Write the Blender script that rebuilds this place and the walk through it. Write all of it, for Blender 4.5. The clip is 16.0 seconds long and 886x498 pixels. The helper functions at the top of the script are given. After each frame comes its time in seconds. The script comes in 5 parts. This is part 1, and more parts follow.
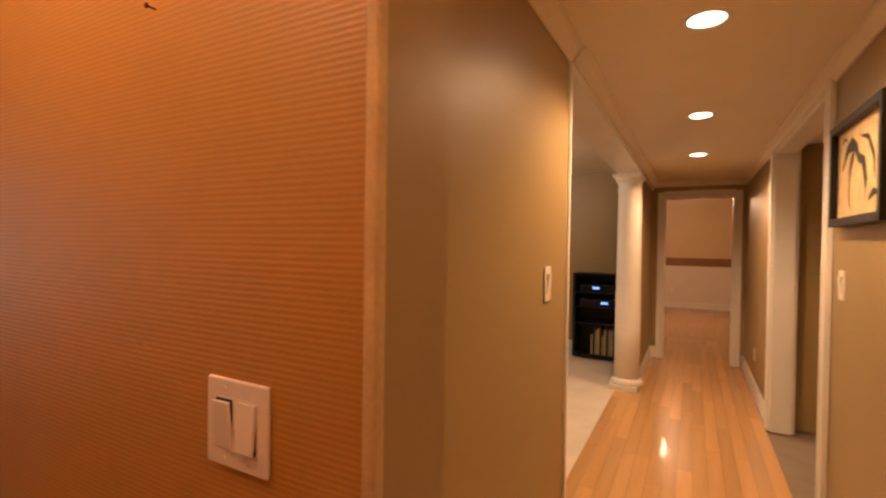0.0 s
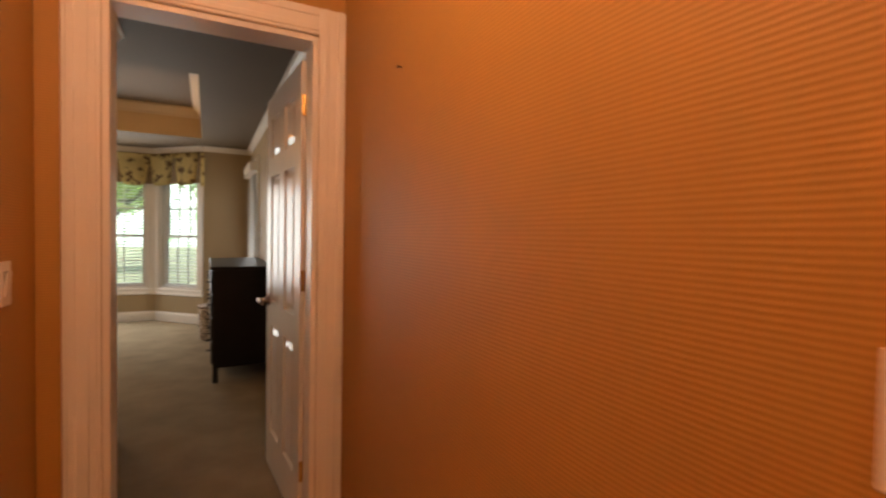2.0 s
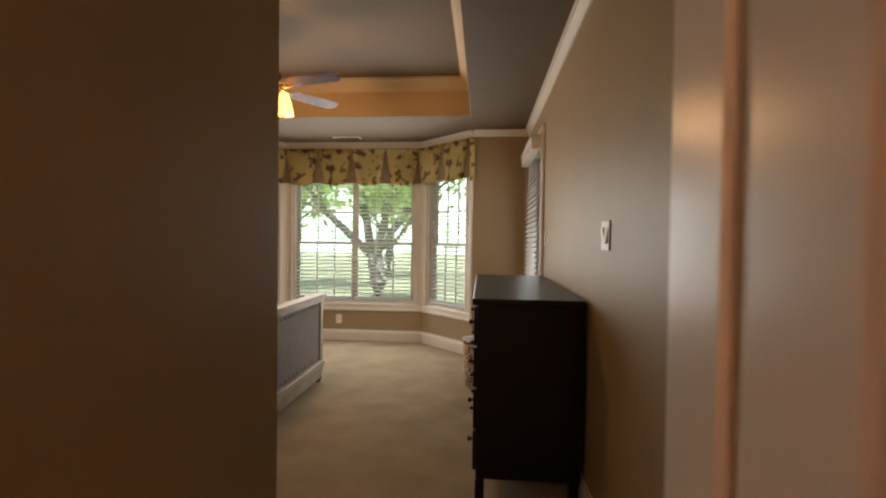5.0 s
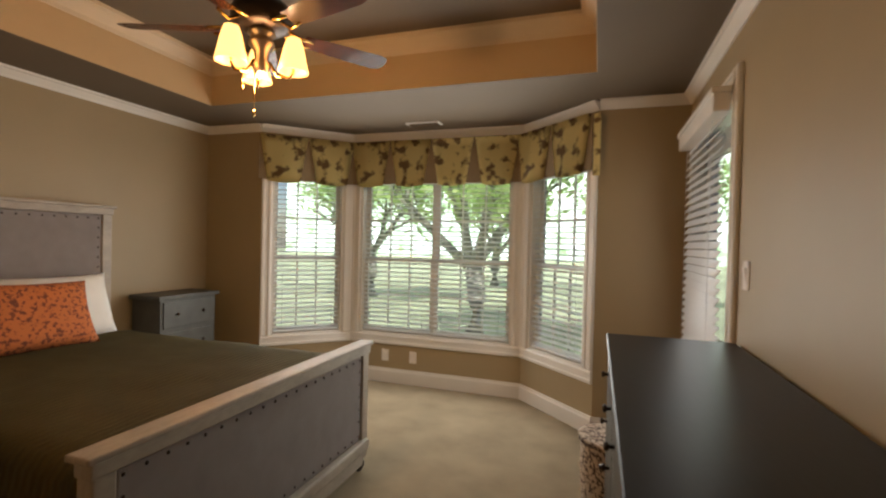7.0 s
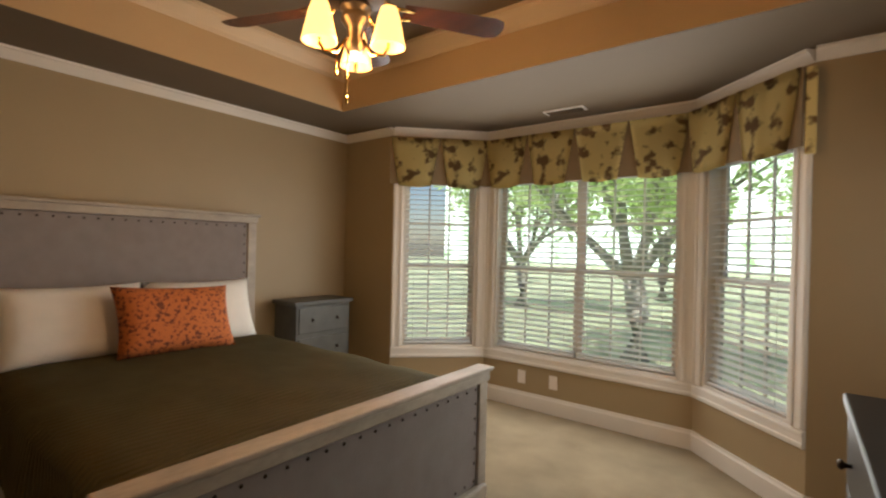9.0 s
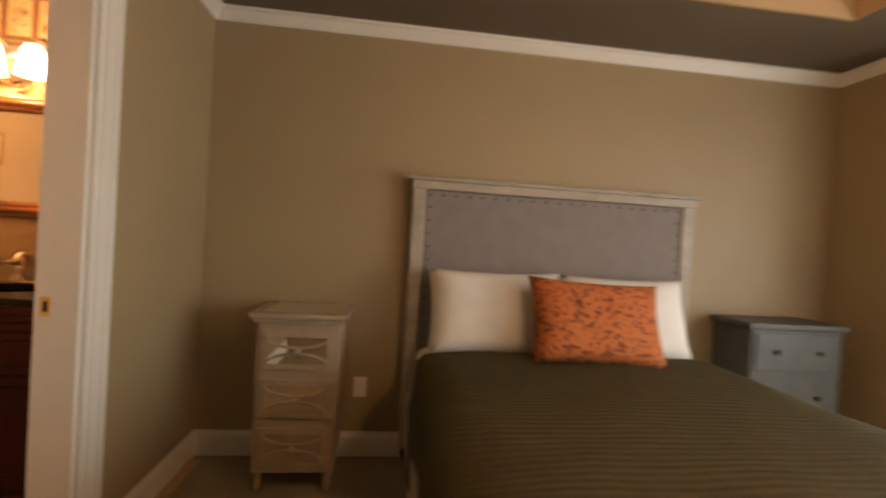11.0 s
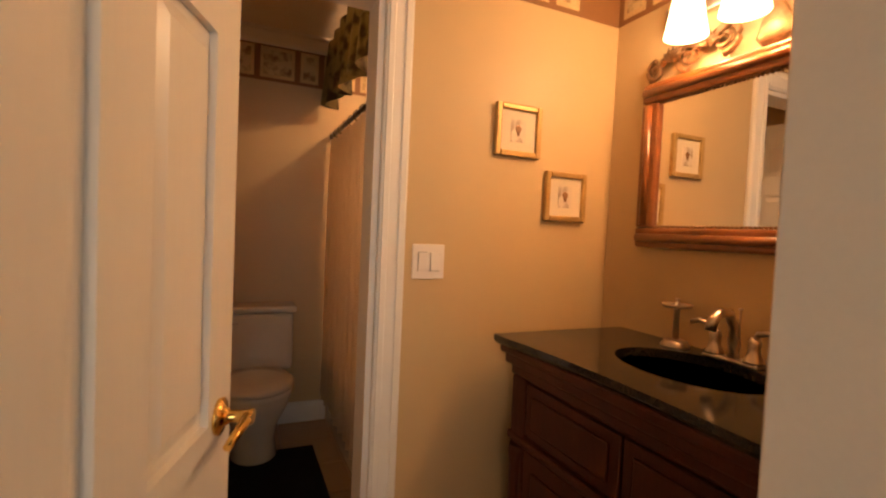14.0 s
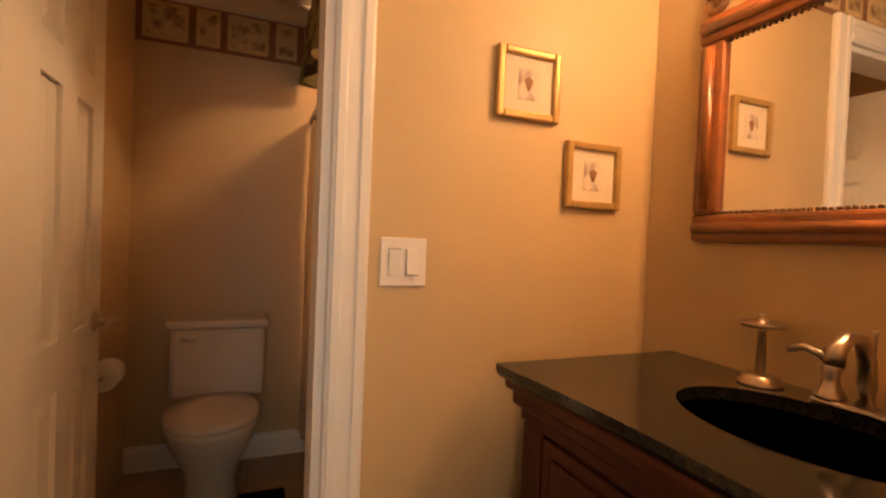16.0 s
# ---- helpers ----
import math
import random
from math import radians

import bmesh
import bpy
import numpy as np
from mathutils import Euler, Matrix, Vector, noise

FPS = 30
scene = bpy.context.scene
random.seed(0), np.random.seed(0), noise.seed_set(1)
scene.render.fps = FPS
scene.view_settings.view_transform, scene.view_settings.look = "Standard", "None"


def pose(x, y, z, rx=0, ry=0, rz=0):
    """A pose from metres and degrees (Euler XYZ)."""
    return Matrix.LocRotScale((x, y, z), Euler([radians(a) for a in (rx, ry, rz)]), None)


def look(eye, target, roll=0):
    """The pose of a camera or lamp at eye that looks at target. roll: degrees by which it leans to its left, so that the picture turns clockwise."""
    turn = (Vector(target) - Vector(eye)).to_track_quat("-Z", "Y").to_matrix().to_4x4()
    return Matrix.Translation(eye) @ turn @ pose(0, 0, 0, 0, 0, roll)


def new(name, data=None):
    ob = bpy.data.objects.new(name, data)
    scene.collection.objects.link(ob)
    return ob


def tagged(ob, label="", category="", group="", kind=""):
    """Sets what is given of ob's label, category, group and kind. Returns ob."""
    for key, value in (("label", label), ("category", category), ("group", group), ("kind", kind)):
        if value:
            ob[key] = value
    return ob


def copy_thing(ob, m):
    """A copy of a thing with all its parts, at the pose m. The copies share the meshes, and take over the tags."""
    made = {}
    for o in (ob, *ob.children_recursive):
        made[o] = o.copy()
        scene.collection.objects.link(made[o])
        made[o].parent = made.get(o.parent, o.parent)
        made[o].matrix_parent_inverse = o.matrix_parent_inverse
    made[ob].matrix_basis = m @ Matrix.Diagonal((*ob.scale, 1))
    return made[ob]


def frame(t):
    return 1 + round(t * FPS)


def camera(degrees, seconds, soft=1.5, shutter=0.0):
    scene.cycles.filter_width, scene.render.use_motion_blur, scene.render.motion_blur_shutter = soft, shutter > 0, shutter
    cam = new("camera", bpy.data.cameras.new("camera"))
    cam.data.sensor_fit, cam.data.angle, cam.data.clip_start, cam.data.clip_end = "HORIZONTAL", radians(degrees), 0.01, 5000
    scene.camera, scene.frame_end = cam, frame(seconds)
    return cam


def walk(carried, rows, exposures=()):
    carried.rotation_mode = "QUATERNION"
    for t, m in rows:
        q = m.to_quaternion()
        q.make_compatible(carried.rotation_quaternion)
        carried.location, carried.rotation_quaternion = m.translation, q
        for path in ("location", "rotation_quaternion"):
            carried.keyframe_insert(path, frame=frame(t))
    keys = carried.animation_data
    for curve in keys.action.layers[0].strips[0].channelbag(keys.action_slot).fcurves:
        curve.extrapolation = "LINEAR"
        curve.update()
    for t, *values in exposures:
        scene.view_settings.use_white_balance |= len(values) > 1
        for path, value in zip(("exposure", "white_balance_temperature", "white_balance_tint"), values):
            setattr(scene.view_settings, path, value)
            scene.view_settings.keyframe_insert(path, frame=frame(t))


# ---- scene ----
cam = camera(87.1, 16.0, soft=2.2, shutter=0.4)

PATH = [
    (0, (0.086, -3.736, 1.402), (1.849, -2.793, 1.374), 0.8),
    (0.5, (0.074, -3.673, 1.395), (1.733, -2.556, 1.366), 1.0),
    (1, (0.064, -3.594, 1.372), (1.532, -2.236, 1.335), 1.5),
    (1.5, (0.055, -3.494, 1.334), (1.257, -1.896, 1.287), 1.3),
    (2, (0.008, -3.317, 1.298), (0.913, -1.534, 1.243), 1.0),
    (2.5, (0.010, -3.049, 1.298), (0.604, -1.141, 1.252), 1.0),
    (3, (0.060, -2.733, 1.260), (0.384, -0.760, 1.219), 0.9),
    (3.5, (0.095, -2.390, 1.242), (0.217, -0.395, 1.207), 0.7),
    (4, (0.080, -1.976, 1.249), (0.069, 0.024, 1.215), 0.4),
    (4.2, (0.078, -1.818, 1.237), (0.032, 0.181, 1.203), 0.5),
    (6.3, (0.037, -0.083, 1.365), (-0.375, 1.874, 1.33), 1.1),
    (6.5, (0.017, 0.047, 1.358), (-0.449, 1.992, 1.333), 1.3),
    (7, (-0.015, 0.358, 1.41), (-0.647, 2.255, 1.383), 1.4),
    (7.5, (-0.032, 0.604, 1.434), (-0.826, 2.44, 1.412), 1.4),
    (8, (-0.028, 0.734, 1.443), (-0.971, 2.498, 1.439), 1.5),
    (8.2, (-0.037, 0.757, 1.448), (-1.033, 2.491, 1.44), 1.5),
    (10.3, (-0.413, 1.102, 1.257), (-2.15, 2.092, 1.291), 2.3),
    (10.5, (-0.549, 1.119, 1.249), (-2.376, 1.932, 1.281), 2.7),
    (11, (-0.973, 1.151, 1.26), (-2.959, 1.386, 1.235), 3.4),
    (11.5, (-1.332, 1.113, 1.26), (-3.279, 0.66, 1.199), 3.3),
    (12, (-1.645, 0.962, 1.213), (-3.326, -0.12, 1.15), 3.1),
    (12.5, (-1.862, 0.788, 1.246), (-3.165, -0.727, 1.162), 3.1),
    (13, (-2.036, 0.615, 1.285), (-3.036, -1.115, 1.202), 2.8),
    (13.5, (-2.077, 0.427, 1.286), (-2.957, -1.367, 1.201), 2.9),
    (14, (-2.154, 0.297, 1.287), (-2.966, -1.529, 1.21), 2.6),
    (14.5, (-2.215, 0.157, 1.297), (-3.025, -1.67, 1.22), 2.5),
    (15, (-2.291, 0.056, 1.255), (-3.095, -1.775, 1.2), 2.5),
    (15.5, (-2.375, -0.042, 1.245), (-3.154, -1.883, 1.198), 2.4),
    (16, (-2.423, -0.088, 1.24), (-3.171, -1.942, 1.197), 2.3),
]
walk(cam, [(t, look(eye, target, roll)) for t, eye, target, roll in PATH],
     [(0, -0.2), (1.5, -0.05), (4.2, 0.05), (6.3, -0.05), (8.2, -0.17), (10.3, 0.22), (11.2, 0.35), (12.3, 0.02), (13.5, 0.0), (14.5, 0.08), (16, 0.16)])


# ---- world, sun, lamps ----
world = bpy.data.worlds.new("sky")
scene.world = world
world.use_nodes = True
wn = world.node_tree
sky = wn.nodes.new("ShaderNodeTexSky")
sky.sky_type, sky.sun_disc = "NISHITA", False
sky.sun_elevation, sky.sun_rotation = radians(50), radians(200)
wn.links.new(sky.outputs[0], wn.nodes["Background"].inputs[0])
wn.nodes["Background"].inputs[1].default_value = 0.15


def lamp(name, kind, m, watts, colour, **props):
    data = bpy.data.lights.new(name, kind)
    data.energy, data.color = watts, colour
    if kind == "AREA":
        data.shape, data.size, data.size_y = "RECTANGLE", props["size"], props["size_y"]
    elif kind == "POINT":
        data.shadow_soft_size = props["size"]
    elif kind == "SPOT":
        data.shadow_soft_size, data.spot_size, data.spot_blend = props["size"], radians(props["cone"]), 0.6
    else:
        data.angle = radians(props["size"])
    ob = new(name, data)
    ob.matrix_world = m
    return ob


WARM, DAY = (1.0, 0.60, 0.30), (0.99, 0.96, 0.92)
lamp("sun", "SUN", look((0, 0, 20), (3, 9, 0)), 5.0, (1, 0.95, 0.88), size=0.5)
lamp("window_light", "AREA", look((-1.54, 4.50, 1.25), (-1.54, 0, 0.9)), 29, DAY, size=1.6, size_y=1.6)
lamp("window_light", "AREA", look((-0.42, 4.22, 1.25), (-2.5, 2.2, 1.0)), 11, DAY, size=0.6, size_y=1.5)
lamp("window_light", "AREA", look((-2.66, 4.22, 1.25), (-0.6, 2.2, 1.0)), 11, DAY, size=0.6, size_y=1.5)
lamp("door_light", "AREA", look((0.50, 3.3, 1.5), (-3, 3.0, 1.2)), 3, DAY, size=0.7, size_y=1.0)

FAN = (-1.55, 2.18)
lamp("fan_bulb", "POINT", pose(FAN[0], FAN[1], 2.15), 31, WARM, size=0.09)
for x in (1.94, 3.28, 4.64):
    lamp("downlight", "SPOT", pose(x, -3.765, 2.15), 80, (1.0, 0.60, 0.32), size=0.06, cone=150)
lamp("foyer_light", "POINT", pose(-0.05, -2.78, 2.32), 26, (1.0, 0.53, 0.29), size=0.10)
lamp("hall_light", "POINT", pose(0.2, -3.95, 2.12), 8.5, (1.0, 0.54, 0.27), size=0.10)
lamp("den_light", "POINT", pose(4.2, -1.6, 2.2), 55, (1.0, 0.78, 0.6), size=0.15)
lamp("far_room_light", "POINT", pose(9.5, -3.2, 2.3), 80, (1.0, 0.60, 0.36), size=0.2)
for y in (-0.79, -0.60, -0.41):
    lamp("vanity_bulb", "POINT", pose(-3.455, y, 1.98), 5.7, (1.0, 0.53, 0.24), size=0.05)
lamp("tub_light", "POINT", pose(-3.2, -1.95, 2.3), 24, (1.0, 0.58, 0.30), size=0.06)

# ---- materials ----


def material(name, colour, rough=0.6, metal=0.0, vary=0.12, scale=6.0, bump=0.15, grain=120.0, emit=0.0, coat=0.0,
             stretch=(1, 1, 1), spec=0.5, islands=False):
    """A surface with variation at two scales and a fine relief."""
    mat = bpy.data.materials.new(name)
    mat.use_nodes = True
    nt = mat.node_tree
    n, l = nt.nodes, nt.links
    b = n["Principled BSDF"]
    b.inputs["Roughness"].default_value, b.inputs["Metallic"].default_value = rough, metal
    b.inputs["Coat Weight"].default_value = coat
    b.inputs["Specular IOR Level"].default_value = spec
    co = n.new("ShaderNodeTexCoord")
    mp = n.new("ShaderNodeMapping")
    mp.inputs["Scale"].default_value = stretch
    l.new(co.outputs["Object"], mp.inputs[0])
    big = n.new("ShaderNodeTexNoise")
    big.inputs["Scale"].default_value, big.inputs["Detail"].default_value = scale, 4
    fine = n.new("ShaderNodeTexNoise")
    fine.inputs["Scale"].default_value, fine.inputs["Detail"].default_value = grain, 3
    l.new(mp.outputs[0], big.inputs[0])
    l.new(mp.outputs[0], fine.inputs[0])
    add = n.new("ShaderNodeMath")
    add.operation = "MULTIPLY_ADD"
    add.inputs[1].default_value = 0.4
    l.new(fine.outputs[0], add.inputs[0])
    l.new(big.outputs[0], add.inputs[2])
    last = add.outputs[0]
    if islands:
        oi = n.new("ShaderNodeObjectInfo")
        add2 = n.new("ShaderNodeMath")
        add2.operation = "MULTIPLY_ADD"
        add2.inputs[1].default_value = 0.7
        l.new(oi.outputs["Random"], add2.inputs[0])
        l.new(last, add2.inputs[2])
        last = add2.outputs[0]
    ramp = n.new("ShaderNodeMapRange")
    ramp.inputs[1].default_value, ramp.inputs[2].default_value = 0.45, 1.0 + (0.6 if islands else 0)
    ramp.inputs[3].default_value, ramp.inputs[4].default_value = 1 - vary, 1 + vary
    l.new(last, ramp.inputs[0])
    mul = n.new("ShaderNodeVectorMath")
    mul.operation = "SCALE"
    mul.inputs[0].default_value = colour
    l.new(ramp.outputs[0], mul.inputs["Scale"])
    l.new(mul.outputs[0], b.inputs["Base Color"])
    if bump:
        bp = n.new("ShaderNodeBump")
        bp.inputs["Strength"].default_value, bp.inputs["Distance"].default_value = bump, 0.004
        l.new(fine.outputs[0], bp.inputs["Height"])
        l.new(bp.outputs[0], b.inputs["Normal"])
    if emit:
        b.inputs["Emission Color"].default_value = (*colour, 1)
        b.inputs["Emission Strength"].default_value = emit
    return mat


def banded(mat, axis, scale, strength, distance=0.004, colour2=None):
    """Adds fine parallel ribs to a material, as relief and as a faint second tone."""
    nt = mat.node_tree
    n, l = nt.nodes, nt.links
    b = n["Principled BSDF"]
    co = n.new("ShaderNodeTexCoord")
    wave = n.new("ShaderNodeTexWave")
    wave.bands_direction = axis
    wave.inputs["Scale"].default_value, wave.inputs["Distortion"].default_value = scale, 0.6
    l.new(co.outputs["Object"], wave.inputs[0])
    bp = n.new("ShaderNodeBump")
    bp.inputs["Strength"].default_value, bp.inputs["Distance"].default_value = strength, distance
    l.new(wave.outputs["Fac"], bp.inputs["Height"])
    l.new(bp.outputs[0], b.inputs["Normal"])
    if colour2:
        old = b.inputs["Base Color"].links[0].from_socket
        mix = n.new("ShaderNodeMix")
        mix.data_type = "RGBA"
        mix.inputs["B"].default_value = (*colour2, 1)
        l.new(wave.outputs["Fac"], mix.inputs["Factor"])
        l.new(old, mix.inputs["A"])
        l.new(mix.outputs["Result"], b.inputs["Base Color"])
    return mat


def spotted(name, base, spots, scale, lo, hi, rough=0.85):
    """A printed cloth: blots of a second and third colour on a ground."""
    mat = bpy.data.materials.new(name)
    mat.use_nodes = True
    n, l = mat.node_tree.nodes, mat.node_tree.links
    b = n["Principled BSDF"]
    b.inputs["Roughness"].default_value = rough
    co = n.new("ShaderNodeTexCoord")
    tex = n.new("ShaderNodeTexNoise")
    tex.inputs["Scale"].default_value, tex.inputs["Detail"].default_value = scale, 2
    l.new(co.outputs["Object"], tex.inputs[0])
    ramp = n.new("ShaderNodeValToRGB")
    e = ramp.color_ramp.elements
    e[0].position, e[0].color = lo, (*spots, 1)
    e[1].position, e[1].color = hi, (*base, 1)
    l.new(tex.outputs[0], ramp.inputs[0])
    l.new(ramp.outputs[0], b.inputs["Base Color"])
    bp = n.new("ShaderNodeBump")
    bp.inputs["Strength"].default_value, bp.inputs["Distance"].default_value = 0.3, 0.003
    fine = n.new("ShaderNodeTexNoise")
    fine.inputs["Scale"].default_value = 300
    l.new(co.outputs["Object"], fine.inputs[0])
    l.new(fine.outputs[0], bp.inputs["Height"])
    l.new(bp.outputs[0], b.inputs["Normal"])
    return mat


M_WALL = material("tan_wall_paint", (0.365, 0.278, 0.158), 0.5, vary=0.05, scale=2, bump=0.12, grain=260)
M_OLIVE = material("olive_wall_paint", (0.34, 0.238, 0.105), 0.42, vary=0.05, scale=2, bump=0.12, grain=260)
M_BATH = material("honey_wall_paint", (0.56, 0.40, 0.21), 0.5, vary=0.05, scale=2, bump=0.12, grain=260)
M_PAPER = banded(material("ribbed_wallpaper", (0.47, 0.245, 0.054), 0.56, vary=0.08, scale=3), "Z", 37, 0.13, 0.002, (0.40, 0.208, 0.044))
M_CEIL = material("taupe_ceiling_paint", (0.15, 0.110, 0.068), 0.7, vary=0.05, scale=2, bump=0.1)
M_TRAY = material("tray_side_paint", (0.55, 0.38, 0.20), 0.6, vary=0.05, scale=2, bump=0.1)
M_WHITE = material("white_trim_paint", (0.78, 0.74, 0.68), 0.35, vary=0.04, scale=4, bump=0.05)
M_DOOR = material("white_door_paint", (0.76, 0.73, 0.68), 0.28, vary=0.04, scale=4, bump=0.06, stretch=(1, 1, 0.1))
M_CREAM = material("cream_ceiling_paint", (0.74, 0.66, 0.55), 0.7, vary=0.03, scale=3, bump=0.08)
M_CARPET = material("beige_carpet", (0.33, 0.265, 0.175), 0.95, vary=0.2, scale=3.5, bump=1.0, grain=420, spec=0.1)
M_PALE = material("pale_carpet", (0.68, 0.58, 0.47), 0.95, vary=0.1, scale=4, bump=0.9, grain=300, spec=0.1)
M_OAK = material("oak_plank", (0.56, 0.30, 0.11), 0.25, vary=0.22, scale=5, bump=0.1, grain=60, stretch=(0.25, 4, 4), coat=0.3, islands=True)
M_TILE = material("tan_floor_tile", (0.42, 0.27, 0.14), 0.3, vary=0.15, scale=5, bump=0.1, islands=True)
M_GROUT = material("grout", (0.25, 0.19, 0.13), 0.9)
M_BLACK = material("black_lacquer_wood", (0.007, 0.006, 0.006), 0.38, vary=0.3, scale=8, bump=0.06, grain=80, stretch=(1, 0.2, 1), spec=0.3)
M_BRASS = material("polished_brass", (0.80, 0.52, 0.16), 0.16, 1.0, vary=0.06, bump=0)
M_NICKEL = material("brushed_nickel", (0.55, 0.46, 0.38), 0.28, 1.0, vary=0.06, bump=0.03)
M_DARKMETAL = material("dark_bronze", (0.05, 0.035, 0.025), 0.35, 0.8, vary=0.1)
M_GREYWOOD = material("weathered_grey_wood", (0.40, 0.345, 0.28), 0.5, vary=0.22, scale=14, bump=0.3, grain=90, stretch=(1, 0.3, 0.6))
M_LINEN = material("grey_linen", (0.27, 0.235, 0.225), 0.9, vary=0.08, scale=10, bump=0.5, grain=500, spec=0.15)
M_QUILT = banded(material("dark_green_quilt", (0.155, 0.128, 0.060), 0.85, vary=0.2, scale=8, spec=0.2), "X", 9.0, 0.6, 0.012, (0.145, 0.12, 0.056))
M_SHEET = material("white_cotton", (0.80, 0.77, 0.72), 0.85, vary=0.05, scale=8, bump=0.3, grain=200, spec=0.2)
M_LEOPARD = spotted("orange_spotted_cloth", (0.52, 0.145, 0.035), (0.16, 0.04, 0.015), 44, 0.38, 0.50)
M_VALANCE = spotted("yellow_toile_cloth", (0.74, 0.62, 0.27), (0.20, 0.12, 0.05), 11, 0.38, 0.48)
M_OLIVECLOTH = spotted("olive_toile_cloth", (0.27, 0.22, 0.095), (0.09, 0.06, 0.03), 12, 0.38, 0.52)
M_TRAYCROWN = material("cream_tray_moulding_paint", (0.62, 0.48, 0.31), 0.5, vary=0.05, scale=3, bump=0.08)
M_PLEAT = material("brown_lining_cloth", (0.26, 0.19, 0.11), 0.9, vary=0.12)
M_BLIND = material("white_blind_slat", (0.78, 0.79, 0.80), 0.45, vary=0.03)
M_TAUPEWOOD = material("taupe_painted_wood", (0.37, 0.285, 0.20), 0.45, vary=0.15, scale=12, bump=0.15)
M_BLUEWOOD = material("grey_green_painted_wood", (0.085, 0.083, 0.072), 0.5, vary=0.2, scale=10, bump=0.2)
M_MIRROR = material("mirror_glass", (0.85, 0.83, 0.80), 0.02, 1.0, vary=0.0, bump=0)
M_FANWOOD = material("cherry_fan_blade", (0.11, 0.035, 0.015), 0.25, vary=0.2, scale=6, bump=0.05, stretch=(0.3, 3, 1), coat=0.4)
M_SHADE = material("lit_glass_shade", (1.0, 0.54, 0.16), 0.4, emit=2.8, vary=0.0, bump=0)
M_BULB = material("lit_bulb", (1.0, 0.80, 0.50), 0.4, emit=14.0, vary=0.0, bump=0)
M_BATHSHADE = material("lit_frosted_shade", (1.0, 0.74, 0.42), 0.4, emit=7.0, vary=0.0, bump=0)
M_VANITY = material("dark_mahogany", (0.060, 0.013, 0.006), 0.45, vary=0.35, scale=5, bump=0.15, grain=70, stretch=(2, 2, 0.3), spec=0.25)
M_GRANITE = material("black_granite", (0.022, 0.019, 0.015), 0.10, vary=0.6, scale=140, bump=0)
M_BASIN = material("black_basin_glaze", (0.008, 0.008, 0.008), 0.06, vary=0.1, bump=0)
M_FRAME = material("walnut_gilt_frame", (0.21, 0.070, 0.020), 0.28, vary=0.35, scale=12, bump=0.25, grain=60, coat=0.3)
M_BRONZE = material("antique_bronze_scroll", (0.24, 0.13, 0.06), 0.4, 0.5, vary=0.35, scale=30, bump=0.3)
M_GILT = material("gold_picture_frame", (0.46, 0.29, 0.10), 0.35, 0.4, vary=0.2, scale=20, bump=0.15)
M_MAT = material("cream_picture_mat", (0.66, 0.56, 0.42), 0.8, vary=0.04)
M_PRINT = spotted("faded_print", (0.62, 0.52, 0.42), (0.26, 0.17, 0.12), 24, 0.32, 0.5)
M_BORDER = spotted("landscape_border", (0.60, 0.46, 0.24), (0.25, 0.14, 0.06), 16, 0.35, 0.56)
M_BROWN = material("brown_border_stripe", (0.24, 0.11, 0.04), 0.6, vary=0.12)
M_CURTAIN = material("cream_shower_curtain", (0.78, 0.70, 0.58), 0.85, vary=0.06, scale=5, bump=0.2)
c_nt = M_CURTAIN.node_tree
c_tr = c_nt.nodes.new("ShaderNodeBsdfTranslucent")
c_tr.inputs[0].default_value = (0.80, 0.66, 0.48, 1)
c_mix = c_nt.nodes.new("ShaderNodeMixShader")
c_mix.inputs[0].default_value = 0.6
c_nt.links.new(c_nt.nodes["Principled BSDF"].outputs[0], c_mix.inputs[1])
c_nt.links.new(c_tr.outputs[0], c_mix.inputs[2])
c_nt.links.new(c_mix.outputs[0], c_nt.nodes["Material Output"].inputs[0])
M_PORCELAIN = material("cream_porcelain", (0.66, 0.58, 0.46), 0.12, vary=0.03, bump=0)
M_RUG = material("black_bath_rug", (0.010, 0.010, 0.012), 0.95, bump=1.0, grain=300, spec=0.1)
M_WICKER = spotted("speckled_woven_basket", (0.55, 0.46, 0.36), (0.09, 0.06, 0.05), 60, 0.44, 0.52)
M_AMBER = material("amber_soap_bottle", (0.42, 0.24, 0.10), 0.2, vary=0.1, bump=0)
M_COPPER = material("copper_pump", (0.25, 0.10, 0.05), 0.3, 0.5, bump=0)
M_ORANGE = material("orange_label", (0.52, 0.22, 0.07), 0.5, bump=0)
M_PLATE = material("white_switch_plastic", (0.80, 0.74, 0.68), 0.35, vary=0.02, bump=0)
M_BARK = material("grey_bark", (0.40, 0.39, 0.33), 0.9, vary=0.3, scale=8, bump=0.8)
M_LEAF = material("green_leaves", (0.50, 0.66, 0.28), 0.5, vary=0.5, scale=3, bump=0)
M_LAWN = material("lawn", (0.48, 0.53, 0.34), 0.9, vary=0.5, scale=0.5, bump=1.0, grain=30)
M_LED = material("blue_display", (0.15, 0.35, 1.0), 0.5, emit=2.5, bump=0)
M_CAN = material("lit_downlight", (1.0, 0.76, 0.48), 0.5, emit=16.0, bump=0)
# black for brush ink, and for painted shade in switch gaps and strike hole
M_INK_SHADE = material("black_ink_and_shade", (0.02, 0.018, 0.015), 0.7)
M_PARCH = material("aged_paper", (0.62, 0.44, 0.22), 0.8, vary=0.2, scale=10)
leaf_nt = M_LEAF.node_tree
leaf_tr = leaf_nt.nodes.new("ShaderNodeBsdfTranslucent")
leaf_tr.inputs[0].default_value = (0.72, 0.88, 0.42, 1)
leaf_mix = leaf_nt.nodes.new("ShaderNodeMixShader")
leaf_mix.inputs[0].default_value = 0.6
